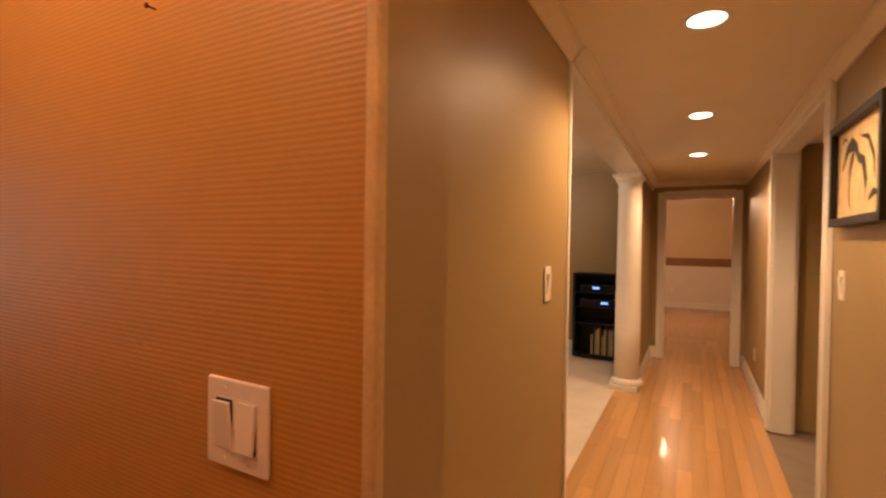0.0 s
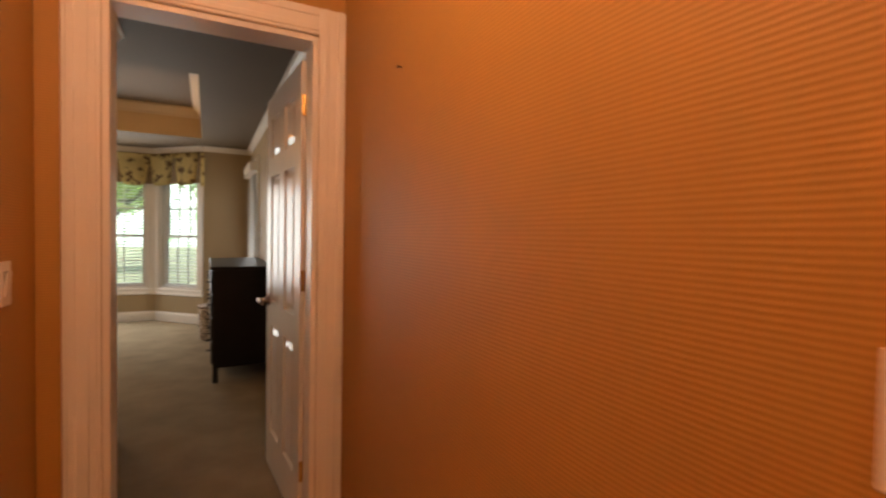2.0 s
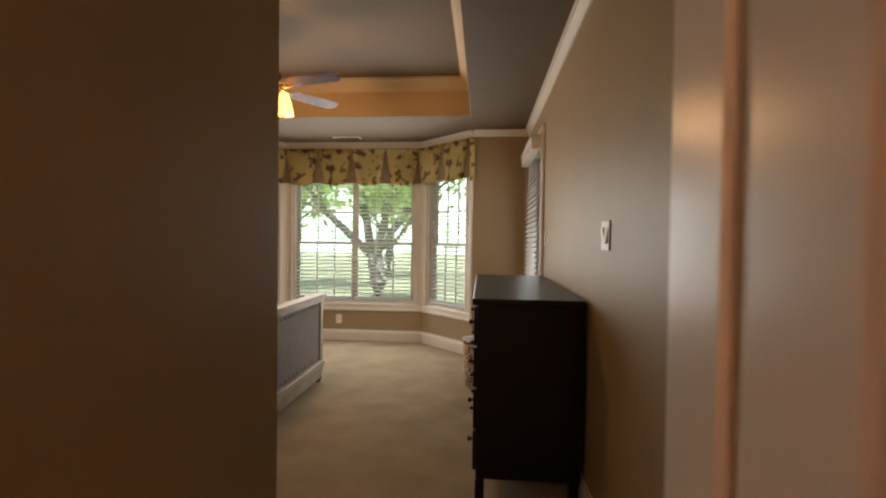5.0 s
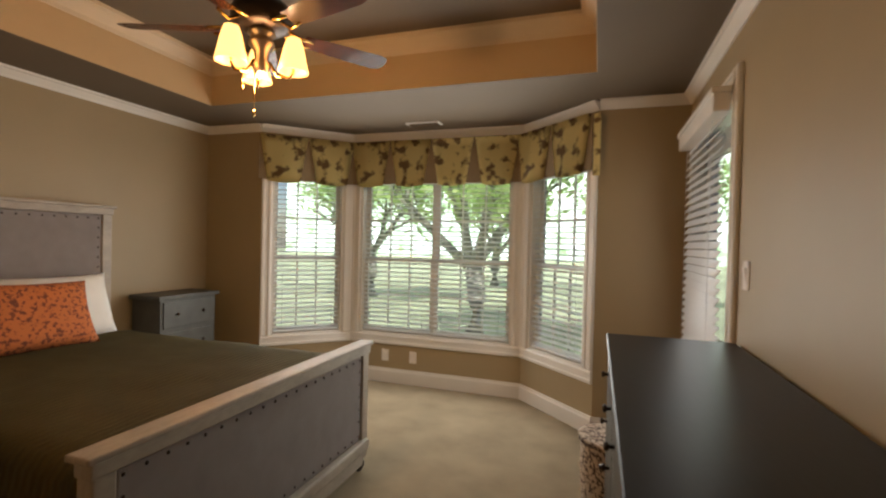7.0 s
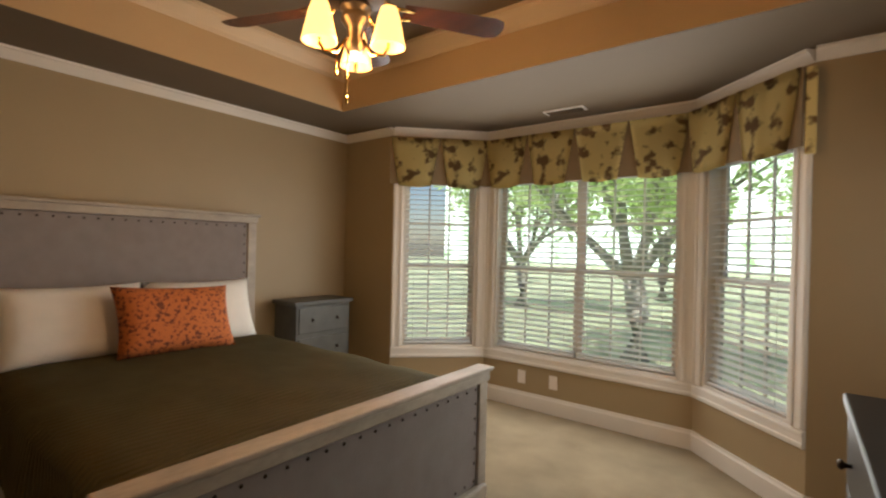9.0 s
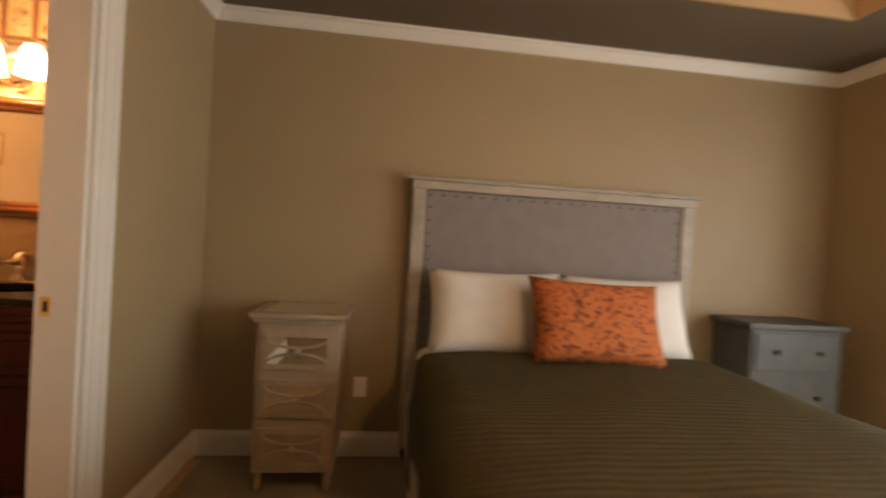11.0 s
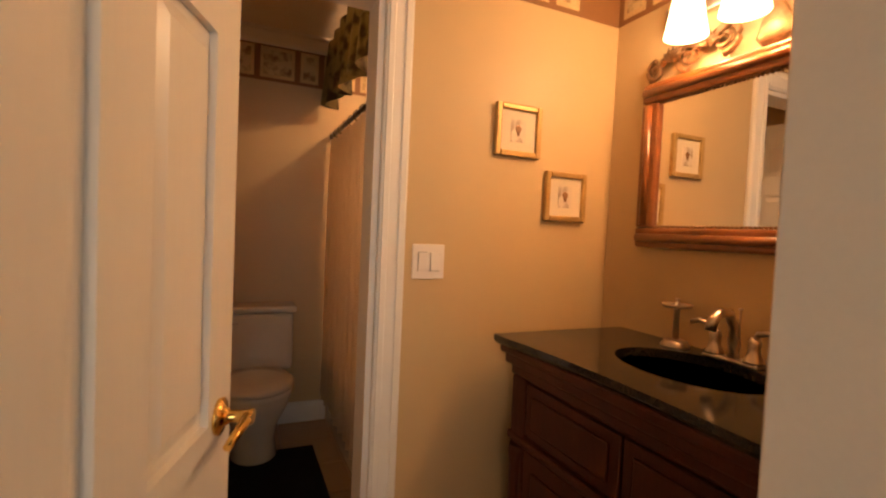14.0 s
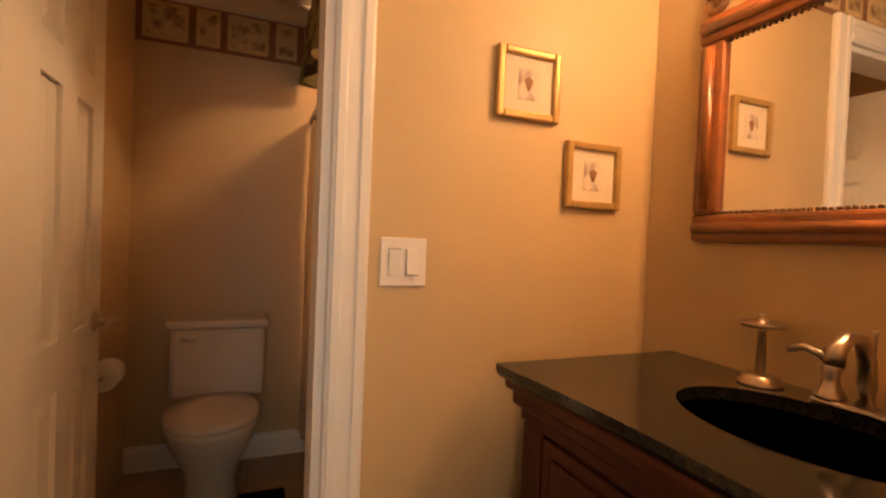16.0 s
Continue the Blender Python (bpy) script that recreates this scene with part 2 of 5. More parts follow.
leaf_nt.links.new(leaf_nt.nodes["Principled BSDF"].outputs[0], leaf_mix.inputs[1])
leaf_nt.links.new(leaf_tr.outputs[0], leaf_mix.inputs[2])
leaf_nt.links.new(leaf_mix.outputs[0], leaf_nt.nodes["Material Output"].inputs[0])
M_GLASS = bpy.data.materials.new("window_glass")
M_GLASS.use_nodes = True
M_GLASS.node_tree.nodes["Principled BSDF"].inputs["Transmission Weight"].default_value = 1.0
M_GLASS.node_tree.nodes["Principled BSDF"].inputs["Roughness"].default_value = 0.0
M_GLASS.node_tree.nodes["Principled BSDF"].inputs["IOR"].default_value = 1.1

# a far wood seen through the windows; the panel emits its own sunlight
M_FAR = bpy.data.materials.new("glowing_distance")
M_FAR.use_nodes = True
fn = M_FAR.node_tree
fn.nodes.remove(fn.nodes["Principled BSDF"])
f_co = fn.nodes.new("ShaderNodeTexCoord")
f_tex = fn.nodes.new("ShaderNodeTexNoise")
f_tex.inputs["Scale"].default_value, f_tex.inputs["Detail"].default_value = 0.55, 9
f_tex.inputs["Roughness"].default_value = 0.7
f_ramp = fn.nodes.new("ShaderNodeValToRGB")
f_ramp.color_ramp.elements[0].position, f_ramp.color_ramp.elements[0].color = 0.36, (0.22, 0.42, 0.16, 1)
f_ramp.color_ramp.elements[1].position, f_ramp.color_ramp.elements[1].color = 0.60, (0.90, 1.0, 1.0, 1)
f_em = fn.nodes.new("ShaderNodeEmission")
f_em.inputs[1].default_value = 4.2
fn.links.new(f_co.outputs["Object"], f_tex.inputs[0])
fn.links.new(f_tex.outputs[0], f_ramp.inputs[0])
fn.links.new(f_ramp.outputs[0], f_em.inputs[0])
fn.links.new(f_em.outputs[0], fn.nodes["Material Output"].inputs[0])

# ---- building helpers ----


def box(bm, lo, hi, bevel=0.0, m=None):
    size = [hi[i] - lo[i] for i in range(3)]
    mid = [(hi[i] + lo[i]) / 2 for i in range(3)]
    vs = bmesh.ops.create_cube(bm, size=1.0, matrix=Matrix.Translation(mid) @ Matrix.Diagonal((*size, 1)))["verts"]
    if bevel:
        es = list({e for v in vs for e in v.link_edges})
        r = bmesh.ops.bevel(bm, geom=es, offset=bevel, segments=2, affect="EDGES", profile=0.5)
        vs = list({v for f in r["faces"] for v in f.verts} | {v for v in vs if v.is_valid})
    if m is not None:
        bmesh.ops.transform(bm, matrix=m, verts=vs)
    return bm


def lathe(bm, profile, centre=(0, 0, 0), seg=24, m=None, sx=1.0, sy=1.0):
    """Turns a profile of (radius, height) about a vertical axis."""
    rings = []
    for r, z in profile:
        ring = []
        for i in range(seg):
            a = 2 * math.pi * i / seg
            p = Vector((centre[0] + r * sx * math.cos(a), centre[1] + r * sy * math.sin(a), centre[2] + z))
            ring.append(bm.verts.new(m @ p if m is not None else p))
        rings.append(ring)
    for a, b in zip(rings, rings[1:]):
        for i in range(seg):
            f = bm.faces.new((a[i], a[(i + 1) % seg], b[(i + 1) % seg], b[i]))
            f.smooth = True
    for ring, flip in ((rings[0], True), (rings[-1], False)):
        bm.faces.new(ring[::-1] if flip else ring)
    return bm


def tube(bm, pts, radius, seg=8):
    """A round rod along points; radius may be a number or one for each point."""
    pts = [Vector(p) for p in pts]
    radii = radius if isinstance(radius, (list, tuple)) else [radius] * len(pts)
    rings = []
    for i, p in enumerate(pts):
        d = (pts[min(i + 1, len(pts) - 1)] - pts[max(i - 1, 0)]).normalized()
        q = d.to_track_quat("Z", "Y")
        rings.append([bm.verts.new(p + q @ Vector((radii[i] * math.cos(2 * math.pi * k / seg), radii[i] * math.sin(2 * math.pi * k / seg), 0))) for k in range(seg)])
    for a, b in zip(rings, rings[1:]):
        for k in range(seg):
            bm.faces.new((a[k], a[(k + 1) % seg], b[(k + 1) % seg], b[k])).smooth = True
    bm.faces.new(rings[0][::-1])
    bm.faces.new(rings[-1])
    return bm


def mesh_of(name, bm, mat):
    bmesh.ops.recalc_face_normals(bm, faces=bm.faces)
    me = bpy.data.meshes.new(name)
    bm.to_mesh(me)
    bm.free()
    me.materials.append(mat)
    return me


def part(name, bm, mat, parent=None, label=""):
    ob = new(name, mesh_of(name, bm, mat))
    if parent is not None:
        ob.parent = parent
    return tagged(ob, label) if label else ob


def piece(name, me, parent, m):
    ob = new(name, me)
    ob.parent, ob.matrix_basis = parent, m
    return ob


def thing(name, label, category, m=None, group="", kind=""):
    ob = new(name)
    ob.empty_display_size = 0.05
    if m is not None:
        ob.matrix_world = m
    return tagged(ob, label, category, group, kind)


def B(lo, hi, bevel=0.0):
    return box(bmesh.new(), lo, hi, bevel)


def along(p0, p1, z=0.0):
    """The pose with x along p0 to p1 and y to its left."""
    return pose(p0[0], p0[1], z, 0, 0, math.degrees(math.atan2(p1[1] - p0[1], p1[0] - p0[0])))


def wall(name, p0, p1, z1, mat, holes=(), thick=0.13, label="painted plaster wall", z0=0.0):
    """A wall whose room face runs from p0 to p1, its thickness to the left, with openings (u0, u1, z0, z1)."""
    n = math.hypot(p1[0] - p0[0], p1[1] - p0[1])
    us = sorted({0.0, n, *[h[0] for h in holes], *[h[1] for h in holes]})
    bm = bmesh.new()
    for a, b in zip(us, us[1:]):
        spans = [(z0, z1)]
        for h in holes:
            if h[0] <= a and b <= h[1]:
                spans = [(z0, h[2]), (h[3], z1)]
        for s, e in spans:
            if e - s > 1e-4:
                box(bm, (a, 0, s), (b, thick, e))
    ob = part(name, bm, mat)
    ob.matrix_world = along(p0, p1)
    return tagged(ob, label, "wall", kind="structure")


def strip(name, p0, p1, profile, mat, label, category="trim"):
    """A moulding from p0 to p1; the profile's (out, z) points stand off the wall to the right."""
    n = math.hypot(p1[0] - p0[0], p1[1] - p0[1])
    bm = bmesh.new()
    ends = [[bm.verts.new((x, -o, z)) for o, z in profile] for x in (0, n)]
    k = len(profile)
    for i in range(k):
        bm.faces.new((ends[0][i], ends[0][(i + 1) % k], ends[1][(i + 1) % k], ends[1][i]))
    bm.faces.new(ends[0])
    bm.faces.new(ends[1][::-1])
    ob = part(name, bm, mat)
    ob.matrix_world = along(p0, p1)
    return tagged(ob, label, category, kind="structure")


BASE = [(0, 0), (0.016, 0), (0.016, 0.11), (0.010, 0.125), (0.008, 0.14), (0, 0.14)]


def crown(z, s=1.0):
    return [(0, z - 0.085 * s), (0.010, z - 0.085 * s), (0.018, z - 0.066 * s), (0.055 * s, z - 0.024 * s), (0.072 * s, z - 0.018 * s), (0.075 * s, z - 0.001), (0, z - 0.001)]


def baseboard(p0, p1):
    strip("baseboard", p0, p1, BASE, M_WHITE, "white painted baseboard along the wall", "baseboard")


def casing(name, p0, p1, u0, u1, top, thick, label, width=0.10, bottom=None, both=True):
    """White moulded casing and jamb liner round an opening in the wall from p0 to p1."""
    root = thing(name, label, "door frame" if bottom is None else "window frame", along(p0, p1), kind="structure")
    z0 = 0.0 if bottom is None else bottom
    for side in ((-1, 1) if both else (-1,)):
        def lay(lo, hi):
            ys = (-0.020, 0.0) if side < 0 else (thick, thick + 0.020)
            bm = B((lo[0], ys[0], lo[1]), (hi[0], ys[1], hi[1]), 0.005)
            if hi[0] - lo[0] < 0.2:
                c = (lo[0] + hi[0]) / 2
                y = -0.026 if side < 0 else thick + 0.012
                for d in (-0.028, 0.030):
                    box(bm, (c + d - 0.012, y, lo[1] + 0.001), (c + d + 0.012, y + 0.014, hi[1] - 0.001), 0.004)
            else:
                c = (lo[1] + hi[1]) / 2
                y = -0.026 if side < 0 else thick + 0.012
                for d in (-0.028, 0.030):
                    box(bm, (lo[0] + 0.001, y, c + d - 0.012), (hi[0] - 0.001, y + 0.014, c + d + 0.012), 0.004)
            part("casing", bm, M_WHITE, root)
        lay((u0 - width, z0), (u0 - 0.004, top + width))
        lay((u1 + 0.004, z0), (u1 + width, top + width))
        lay((u0 - 0.004, top + 0.004), (u1 + 0.004, top + width))
        if bottom is not None:
            lay((u0 - width, z0 - width), (u1 + width, z0 - 0.002))
    t = 0.018
    part("jamb", B((u0 - 0.003, -0.003, z0), (u0 + t, thick + 0.003, top)), M_WHITE, root)
    part("jamb", B((u1 - t, -0.003, z0), (u1 + 0.003, thick + 0.003, top)), M_WHITE, root)
    part("jamb", B((u0 + t, -0.003, top - t), (u1 - t, thick + 0.003, top + 0.003)), M_WHITE, root)
    if bottom is not None:
        part("sill", B((u0 + t, -0.003, z0 - 0.003), (u1 - t, thick, z0 + t)), M_WHITE, root)
    return root


def panel_door(name, m, width, height, label, knob_mat, hinge_mat):
    """A six-panel door hinged at x = 0, y from 0 to 0.035, its leaf along x."""
    root = thing(name, label, "door", m, kind="structure")
    bm = bmesh.new()
    st, ht = 0.11, 0.035
    x1, x2 = (width - st) / 2 - 0.0, (width + st) / 2
    rows = [(0.22, 0.80), (0.93, 1.60), (1.70, height - 0.12)]
    box(bm, (0, 0, 0.01), (st, ht, height))
    box(bm, (width - st, 0, 0.01), (width, ht, height))
    box(bm, (x1, 0, 0.01), (x2, ht, height))
    for a, b in ((st, x1), (x2, width - st)):
        zs = [0.01] + [z for r in rows for z in r] + [height]
        for s, e in zip(zs[::2], zs[1::2]):
            box(bm, (a, 0, s), (b, ht, e))
    part("leaf_frame", bm, M_DOOR, root)
    for a, b in ((st, x1), (x2, width - st)):
        for s, e in rows:
            bm = B((a - 0.002, 0.0135, s - 0.002), (b + 0.002, 0.0215, e + 0.002))
            # raised field with sloping edges
            for y0, y1 in ((0.0135, 0.003), (0.0215, 0.032)):
                i, o = 0.042, 0.016
                lo = [bm.verts.new((x, y0, z)) for x, z in ((a + o, s + o), (b - o, s + o), (b - o, e - o), (a + o, e - o))]
                hi = [bm.verts.new((x, y1, z)) for x, z in ((a + i, s + i), (b - i, s + i), (b - i, e - i), (a + i, e - i))]
                bm.faces.new(hi)
                for k in range(4):
                    bm.faces.new((lo[k], lo[(k + 1) % 4], hi[(k + 1) % 4], hi[k]))
            part("panel", bm, M_DOOR, root)
    for z in (0.22, 1.05, 1.80):
        bm = B((-0.0035, 0.0, z), (0.0, 0.033, z + 0.09), 0.0012)
        lathe(bm, [(0.007, 0), (0.007, 0.09)], (-0.006, -0.006, z), 10)
        for d in (0.015, 0.045, 0.075):
            box(bm, (-0.005, 0.015, z + d - 0.003), (-0.003, 0.021, z + d + 0.003))
        part("hinge", bm, hinge_mat, root, "gold-toned butt hinge")
    for s in (-1, 1):
        bm = bmesh.new()
        y = 0.0 if s < 0 else ht
        k = Matrix.Translation((width - 0.06, y, 0.93)) @ Matrix.Rotation(radians(90 * (1 if s < 0 else -1)), 4, "X")
        lathe(bm, [(0.034, 0), (0.034, 0.006), (0.018, 0.012), (0.011, 0.022), (0.012, 0.05), (0.015, 0.058), (0.013, 0.062)], m=k, seg=18)
        tube(bm, [(width - 0.06, y + s * 0.052, 0.93), (width - 0.09, y + s * 0.056, 0.933), (width - 0.125, y + s * 0.054, 0.928), (width - 0.165, y + s * 0.050, 0.920)], [0.011, 0.010, 0.009, 0.007])
        part("door_handle", bm, knob_mat, root, "shiny metal lever handle")
    return root


def switch(m, gangs=1, label="white wall switch plate with rocker switches"):
    """A switch plate in the xz plane, facing -y."""
    root = thing("light_switch", label, "switch", m)
    w = 0.074 + 0.046 * (gangs - 1)
    part("cover_plate", B((-w / 2, -0.007, -0.0605), (w / 2, 0, 0.0605), 0.003), M_PLATE, root)
    for g in range(gangs):
        c = (g - (gangs - 1) / 2) * 0.046
        for lo, hi in (((-0.0195, -0.036), (-0.0172, 0.036)), ((0.0172, -0.036), (0.0195, 0.036)), ((-0.0172, 0.0335), (0.0172, 0.036)), ((-0.0172, -0.036), (0.0172, -0.0335))):
            part("rocker_rim", B((c + lo[0], -0.0078, lo[1]), (c + hi[0], -0.0065, hi[1])), M_PLATE, root)
        # black sheet paints the shadow line round the white rocker
        part("rocker_gap_shade", B((c - 0.0172, -0.0074, -0.0335), (c + 0.0172, -0.0068, 0.0335)), M_INK_SHADE, root)
        bm = bmesh.new()
        box(bm, (c - 0.0162, -0.0125, -0.0325), (c + 0.0162, -0.0076, 0.0325), 0.0012, Matrix.Rotation(radians((5, -5)[g % 2]), 4, "X"))
        part("rocker", bm, M_PLATE, root)
        for z in (-0.048, 0.048):
            part("screw", lathe(bmesh.new(), [(0.003, 0), (0.003, 0.0012)], m=Matrix.Translation((c, -0.007, z)) @ Matrix.Rotation(radians(90), 4, "X"), seg=8), M_WHITE, root)
    return root


def outlet(m):
    root = thing("power_outlet", "white electrical outlet plate low on the wall", "outlet", m)
    part("cover_plate", B((-0.037, -0.007, -0.058), (0.037, 0, 0.058), 0.003), M_PLATE, root)
    for z in (-0.021, 0.021):
        part("socket", B((-0.015, -0.009, z - 0.013), (0.015, -0.006, z + 0.013), 0.002), M_PLATE, root)
    return root


# ---- the large structure ----
W, E, N, S, CB = -3.70, 0.58, 4.0, 0.135, 2.485
bay = [(-3.05, N), (-2.42, 4.62), (-0.66, 4.62), (-0.03, N)]
side = math.hypot(0.63, 0.62)
wall("wall_west", (W, S - 0.13), (W, N), CB, M_WALL)
wall("wall_north", (W - 0.13, N), bay[0], CB, M_WALL)
wall("wall_bay_1", bay[0], bay[1], CB, M_WALL, [(0.10, side - 0.10, 0.48, 2.06)])
wall("wall_bay_2", bay[1], bay[2], CB, M_WALL, [(0.10, 1.66, 0.48, 2.06)])
wall("wall_bay_3", bay[2], bay[3], CB, M_WALL, [(0.10, side - 0.10, 0.48, 2.06)])
wall("wall_north_2", bay[3], (E + 0.13, N), CB, M_WALL)
wall("wall_east", (E, N), (E, -1.28), CB, M_WALL, [(0.22, 1.15, 0.0, 2.15)])
wall("wall_south", (-0.63, S), (W - 0.13, S), CB, M_WALL, [(1.265, 2.045, 0.0, 2.06)])
wall("wall_passage", (-0.495, -1.28), (-0.50, S - 0.13), CB, M_WALL)
part("wall_corner_post", B((-0.63, S - 0.13, 0), (-0.50, S, CB)), M_WALL)
tagged(bpy.data.objects["wall_corner_post"], "painted plaster wall end", "wall", kind="structure")
wall("wall_entry", (-0.63, -1.41), (0.705, -1.41), CB, M_OLIVE, [(0.33, 1.03, 0.0, 2.08)])
wall("wall_foyer_east", (0.518, -1.41), (0.518, -3.421), CB, M_OLIVE, thick=0.172)
wall("wall_foyer_west", (-0.48, -4.41), (-0.48, -1.41), CB, M_PAPER, label="orange-brown wallpapered wall")
paper = part("wallpaper", B((0.512, -3.411, 0.0), (0.517, -1.412, CB)), M_PAPER)
tagged(paper, "orange-brown horizontally ribbed wallpaper", "wallpaper", kind="structure")
for nm, x0, x1 in (("wallpaper_2", -0.478, -0.412), ("wallpaper_3", 0.503, 0.510)):
    tagged(part(nm, B((x0, -1.416, 0), (x1, -1.411, CB)), M_PAPER), "orange-brown ribbed wallpaper strip", "wallpaper", kind="structure")
tagged(part("wallpaper_4", B((-0.462, -1.416, 2.18), (0.503, -1.411, CB)), M_PAPER), "orange-brown ribbed wallpaper", "wallpaper", kind="structure")
wall("wall_hall_north", (0.69, -3.29), (1.97, -3.29), CB, M_OLIVE)
tagged(part("corner_bead", B((0.506, -3.428, 0), (0.526, -3.409, 2.184), 0.004), M_PARCH), "tan wooden corner bead", "trim", kind="structure")
tagged(part("wall_end_trim", B((1.966, -3.30, 0), (1.99, -3.15, 2.12), 0.003), M_WHITE), "white painted wall end trim", "trim", kind="structure")
wall("wall_hall_south", (6.5, -4.28), (-0.61, -4.28), CB, M_OLIVE, [(2.115, 3.72, 0.0, 2.12)])
wall("wall_hall_north_2", (5.15, -3.28), (6.5, -3.28), CB, M_OLIVE)
wall("wall_hall_east", (6.5, -3.15), (6.5, -4.41), CB, M_OLIVE, [(0.27, 1.02, 0.0, 2.0)])
wall("wall_far_room", (11.9, -1.6), (11.9, -5.4), 2.6, M_BATH)
wall("wall_far_room_2", (6.63, -1.6), (11.9, -1.6), 2.6, M_BATH)
wall("wall_far_room_3", (11.9, -5.4), (6.63, -5.4), 2.6, M_BATH)
tagged(part("ceiling_far_room", B((6.5, -5.5, 2.45), (12, -1.5, 2.55)), M_CREAM), "cream ceiling", "ceiling", kind="structure")
wall("wall_den_east", (6.3, 0.0), (6.3, -3.15), CB, M_OLIVE)
wall("wall_den_north", (0.9, -0.2), (6.3, -0.2), CB, M_OLIVE)
wall("wall_den_west", (0.9, -3.16), (0.9, -0.2), CB, M_OLIVE)
wall("wall_closet", (4.9, -5.3), (2.2, -5.3), CB, M_OLIVE)
wall("wall_closet_2", (4.5, -4.41), (4.5, -5.3), CB, M_OLIVE)
wall("wall_closet_3", (2.6, -5.3), (2.6, -4.41), CB, M_OLIVE)
# bathroom
BX, BY, WB = -3.575, -1.215, -2.79
wall("wall_bath_west", (BX, WB), (BX, 0.01), CB, M_BATH)
wall("wall_bath_east", (-1.85, 0.01), (-1.85, WB), CB, M_BATH)
wall("wall_bath_partition", (-1.85, BY), (BX, BY), CB, M_BATH, [(0.10, 0.728, 0.0, 2.06)], thick=0.12)
wall("wall_toilet_room", (-1.72, WB), (BX - 0.13, WB), CB, M_BATH)
tagged(part("wall_bath_north_skin", B((BX, 0.004, 0), (-2.825, 0.0095, 2.44)), M_BATH), "honey-painted wall", "wall", kind="structure")

# floors and ceilings
floor = part("floor_bedroom", B((-3.9, -1.36, -0.08), (0.7, 4.8, 0.0)), M_CARPET)
tagged(floor, "beige cut-pile carpet floor", "floor", kind="structure")
tagged(part("floor_den", B((0.9, -3.22, -0.08), (6.5, 0.0, -0.002)), M_PALE), "pale cream carpet floor", "floor", kind="structure")
floor_hall = tagged(part("floor_hall", B((-0.6, -5.4, -0.08), (12.0, -1.36, -0.012)), M_GROUT), "honey oak plank floor", "floor", kind="structure")
floor_bath = tagged(part("floor_bath", B((-3.75, -2.95, -0.072), (-1.7, 0.07, 0.002)), M_GROUT), "tan square tile floor", "floor", kind="structure")
tagged(part("ground", B((-60, 4.9, -0.6), (60, 90, -0.5)), M_LAWN), "sunny green lawn", "ground", kind="structure")
# flat panel whose daylight is emission, not sun falling on it
tagged(part("backdrop", B((-45, 60, -8), (45, 60.2, 40)), M_FAR), "self-glowing backdrop panel of sunlit woods in the distance", "backdrop", kind="structure")
TX0, TX1, TY0, TY1, TZ = -3.06, -0.05, 0.69, 3.395, 2.84
bm = bmesh.new()
for lo, hi in (((-3.9, -1.3), (TX0, 4.8)), ((TX1, -1.3), (0.75, 4.8)), ((TX0, -1.3), (TX1, TY0)), ((TX0, TY1), (TX1, 4.8))):
    box(bm, (lo[0], lo[1], CB), (hi[0], hi[1], CB + 0.06))
tagged(part("ceiling_bedroom", bm, M_CEIL), "dark taupe painted ceiling round a raised tray", "ceiling", kind="structure")
tagged(part("ceiling_tray", B((TX0 - 0.1, TY0 - 0.1, TZ), (TX1 + 0.1, TY1 + 0.1, TZ + 0.06)), M_CEIL), "dark taupe raised tray ceiling", "ceiling", kind="structure")
bm = bmesh.new()
for lo, hi in (((TX0 - 0.06, TY0 + 0.004), (TX0 + 0.004, TY1 - 0.004)), ((TX1 - 0.004, TY0 + 0.004), (TX1 + 0.06, TY1 - 0.004)), ((TX0 - 0.06, TY0 - 0.06), (TX1 + 0.06, TY0 + 0.004)), ((TX0 - 0.06, TY1 - 0.004), (TX1 + 0.06, TY1 + 0.06))):
    box(bm, (lo[0], lo[1], CB + 0.002), (hi[0], hi[1], TZ))
tagged(part("ceiling_tray_side", bm, M_TRAY), "tan painted tray sides", "ceiling", kind="structure")
for a, b in (((TX0, TY0), (TX0, TY1)), ((TX0, TY1), (TX1, TY1)), ((TX1, TY1), (TX1, TY0)), ((TX1, TY0), (TX0, TY0))):
    strip("crown_tray", a, b, crown(TZ, 1.35), M_TRAYCROWN, "cream crown moulding inside the tray")
tagged(part("ceiling_foyer", B((-0.6, -3.42, CB), (0.7, -1.3, CB + 0.05)), M_CREAM), "cream painted ceiling", "ceiling", kind="structure")
tagged(part("ceiling_hall", B((-0.6, -5.4, 2.185), (6.6, -3.30, 2.28)), M_CREAM), "cream hall ceiling with downlights", "ceiling", kind="structure")
tagged(part("ceiling_den", B((0.6, -3.10, 2.32), (6.5, 0.0, 2.37)), M_CREAM), "cream ceiling", "ceiling", kind="structure")
tagged(part("ceiling_bath", B((-3.75, -2.95, 2.455), (-1.7, 0.02, CB - 0.002)), M_CREAM), "cream bathroom ceiling", "ceiling", kind="structure")
tagged(part("beam", B((1.97, -3.30, 2.09), (6.5, -3.09, 2.36)), M_WHITE), "white boxed beam over the column", "beam", kind="structure")

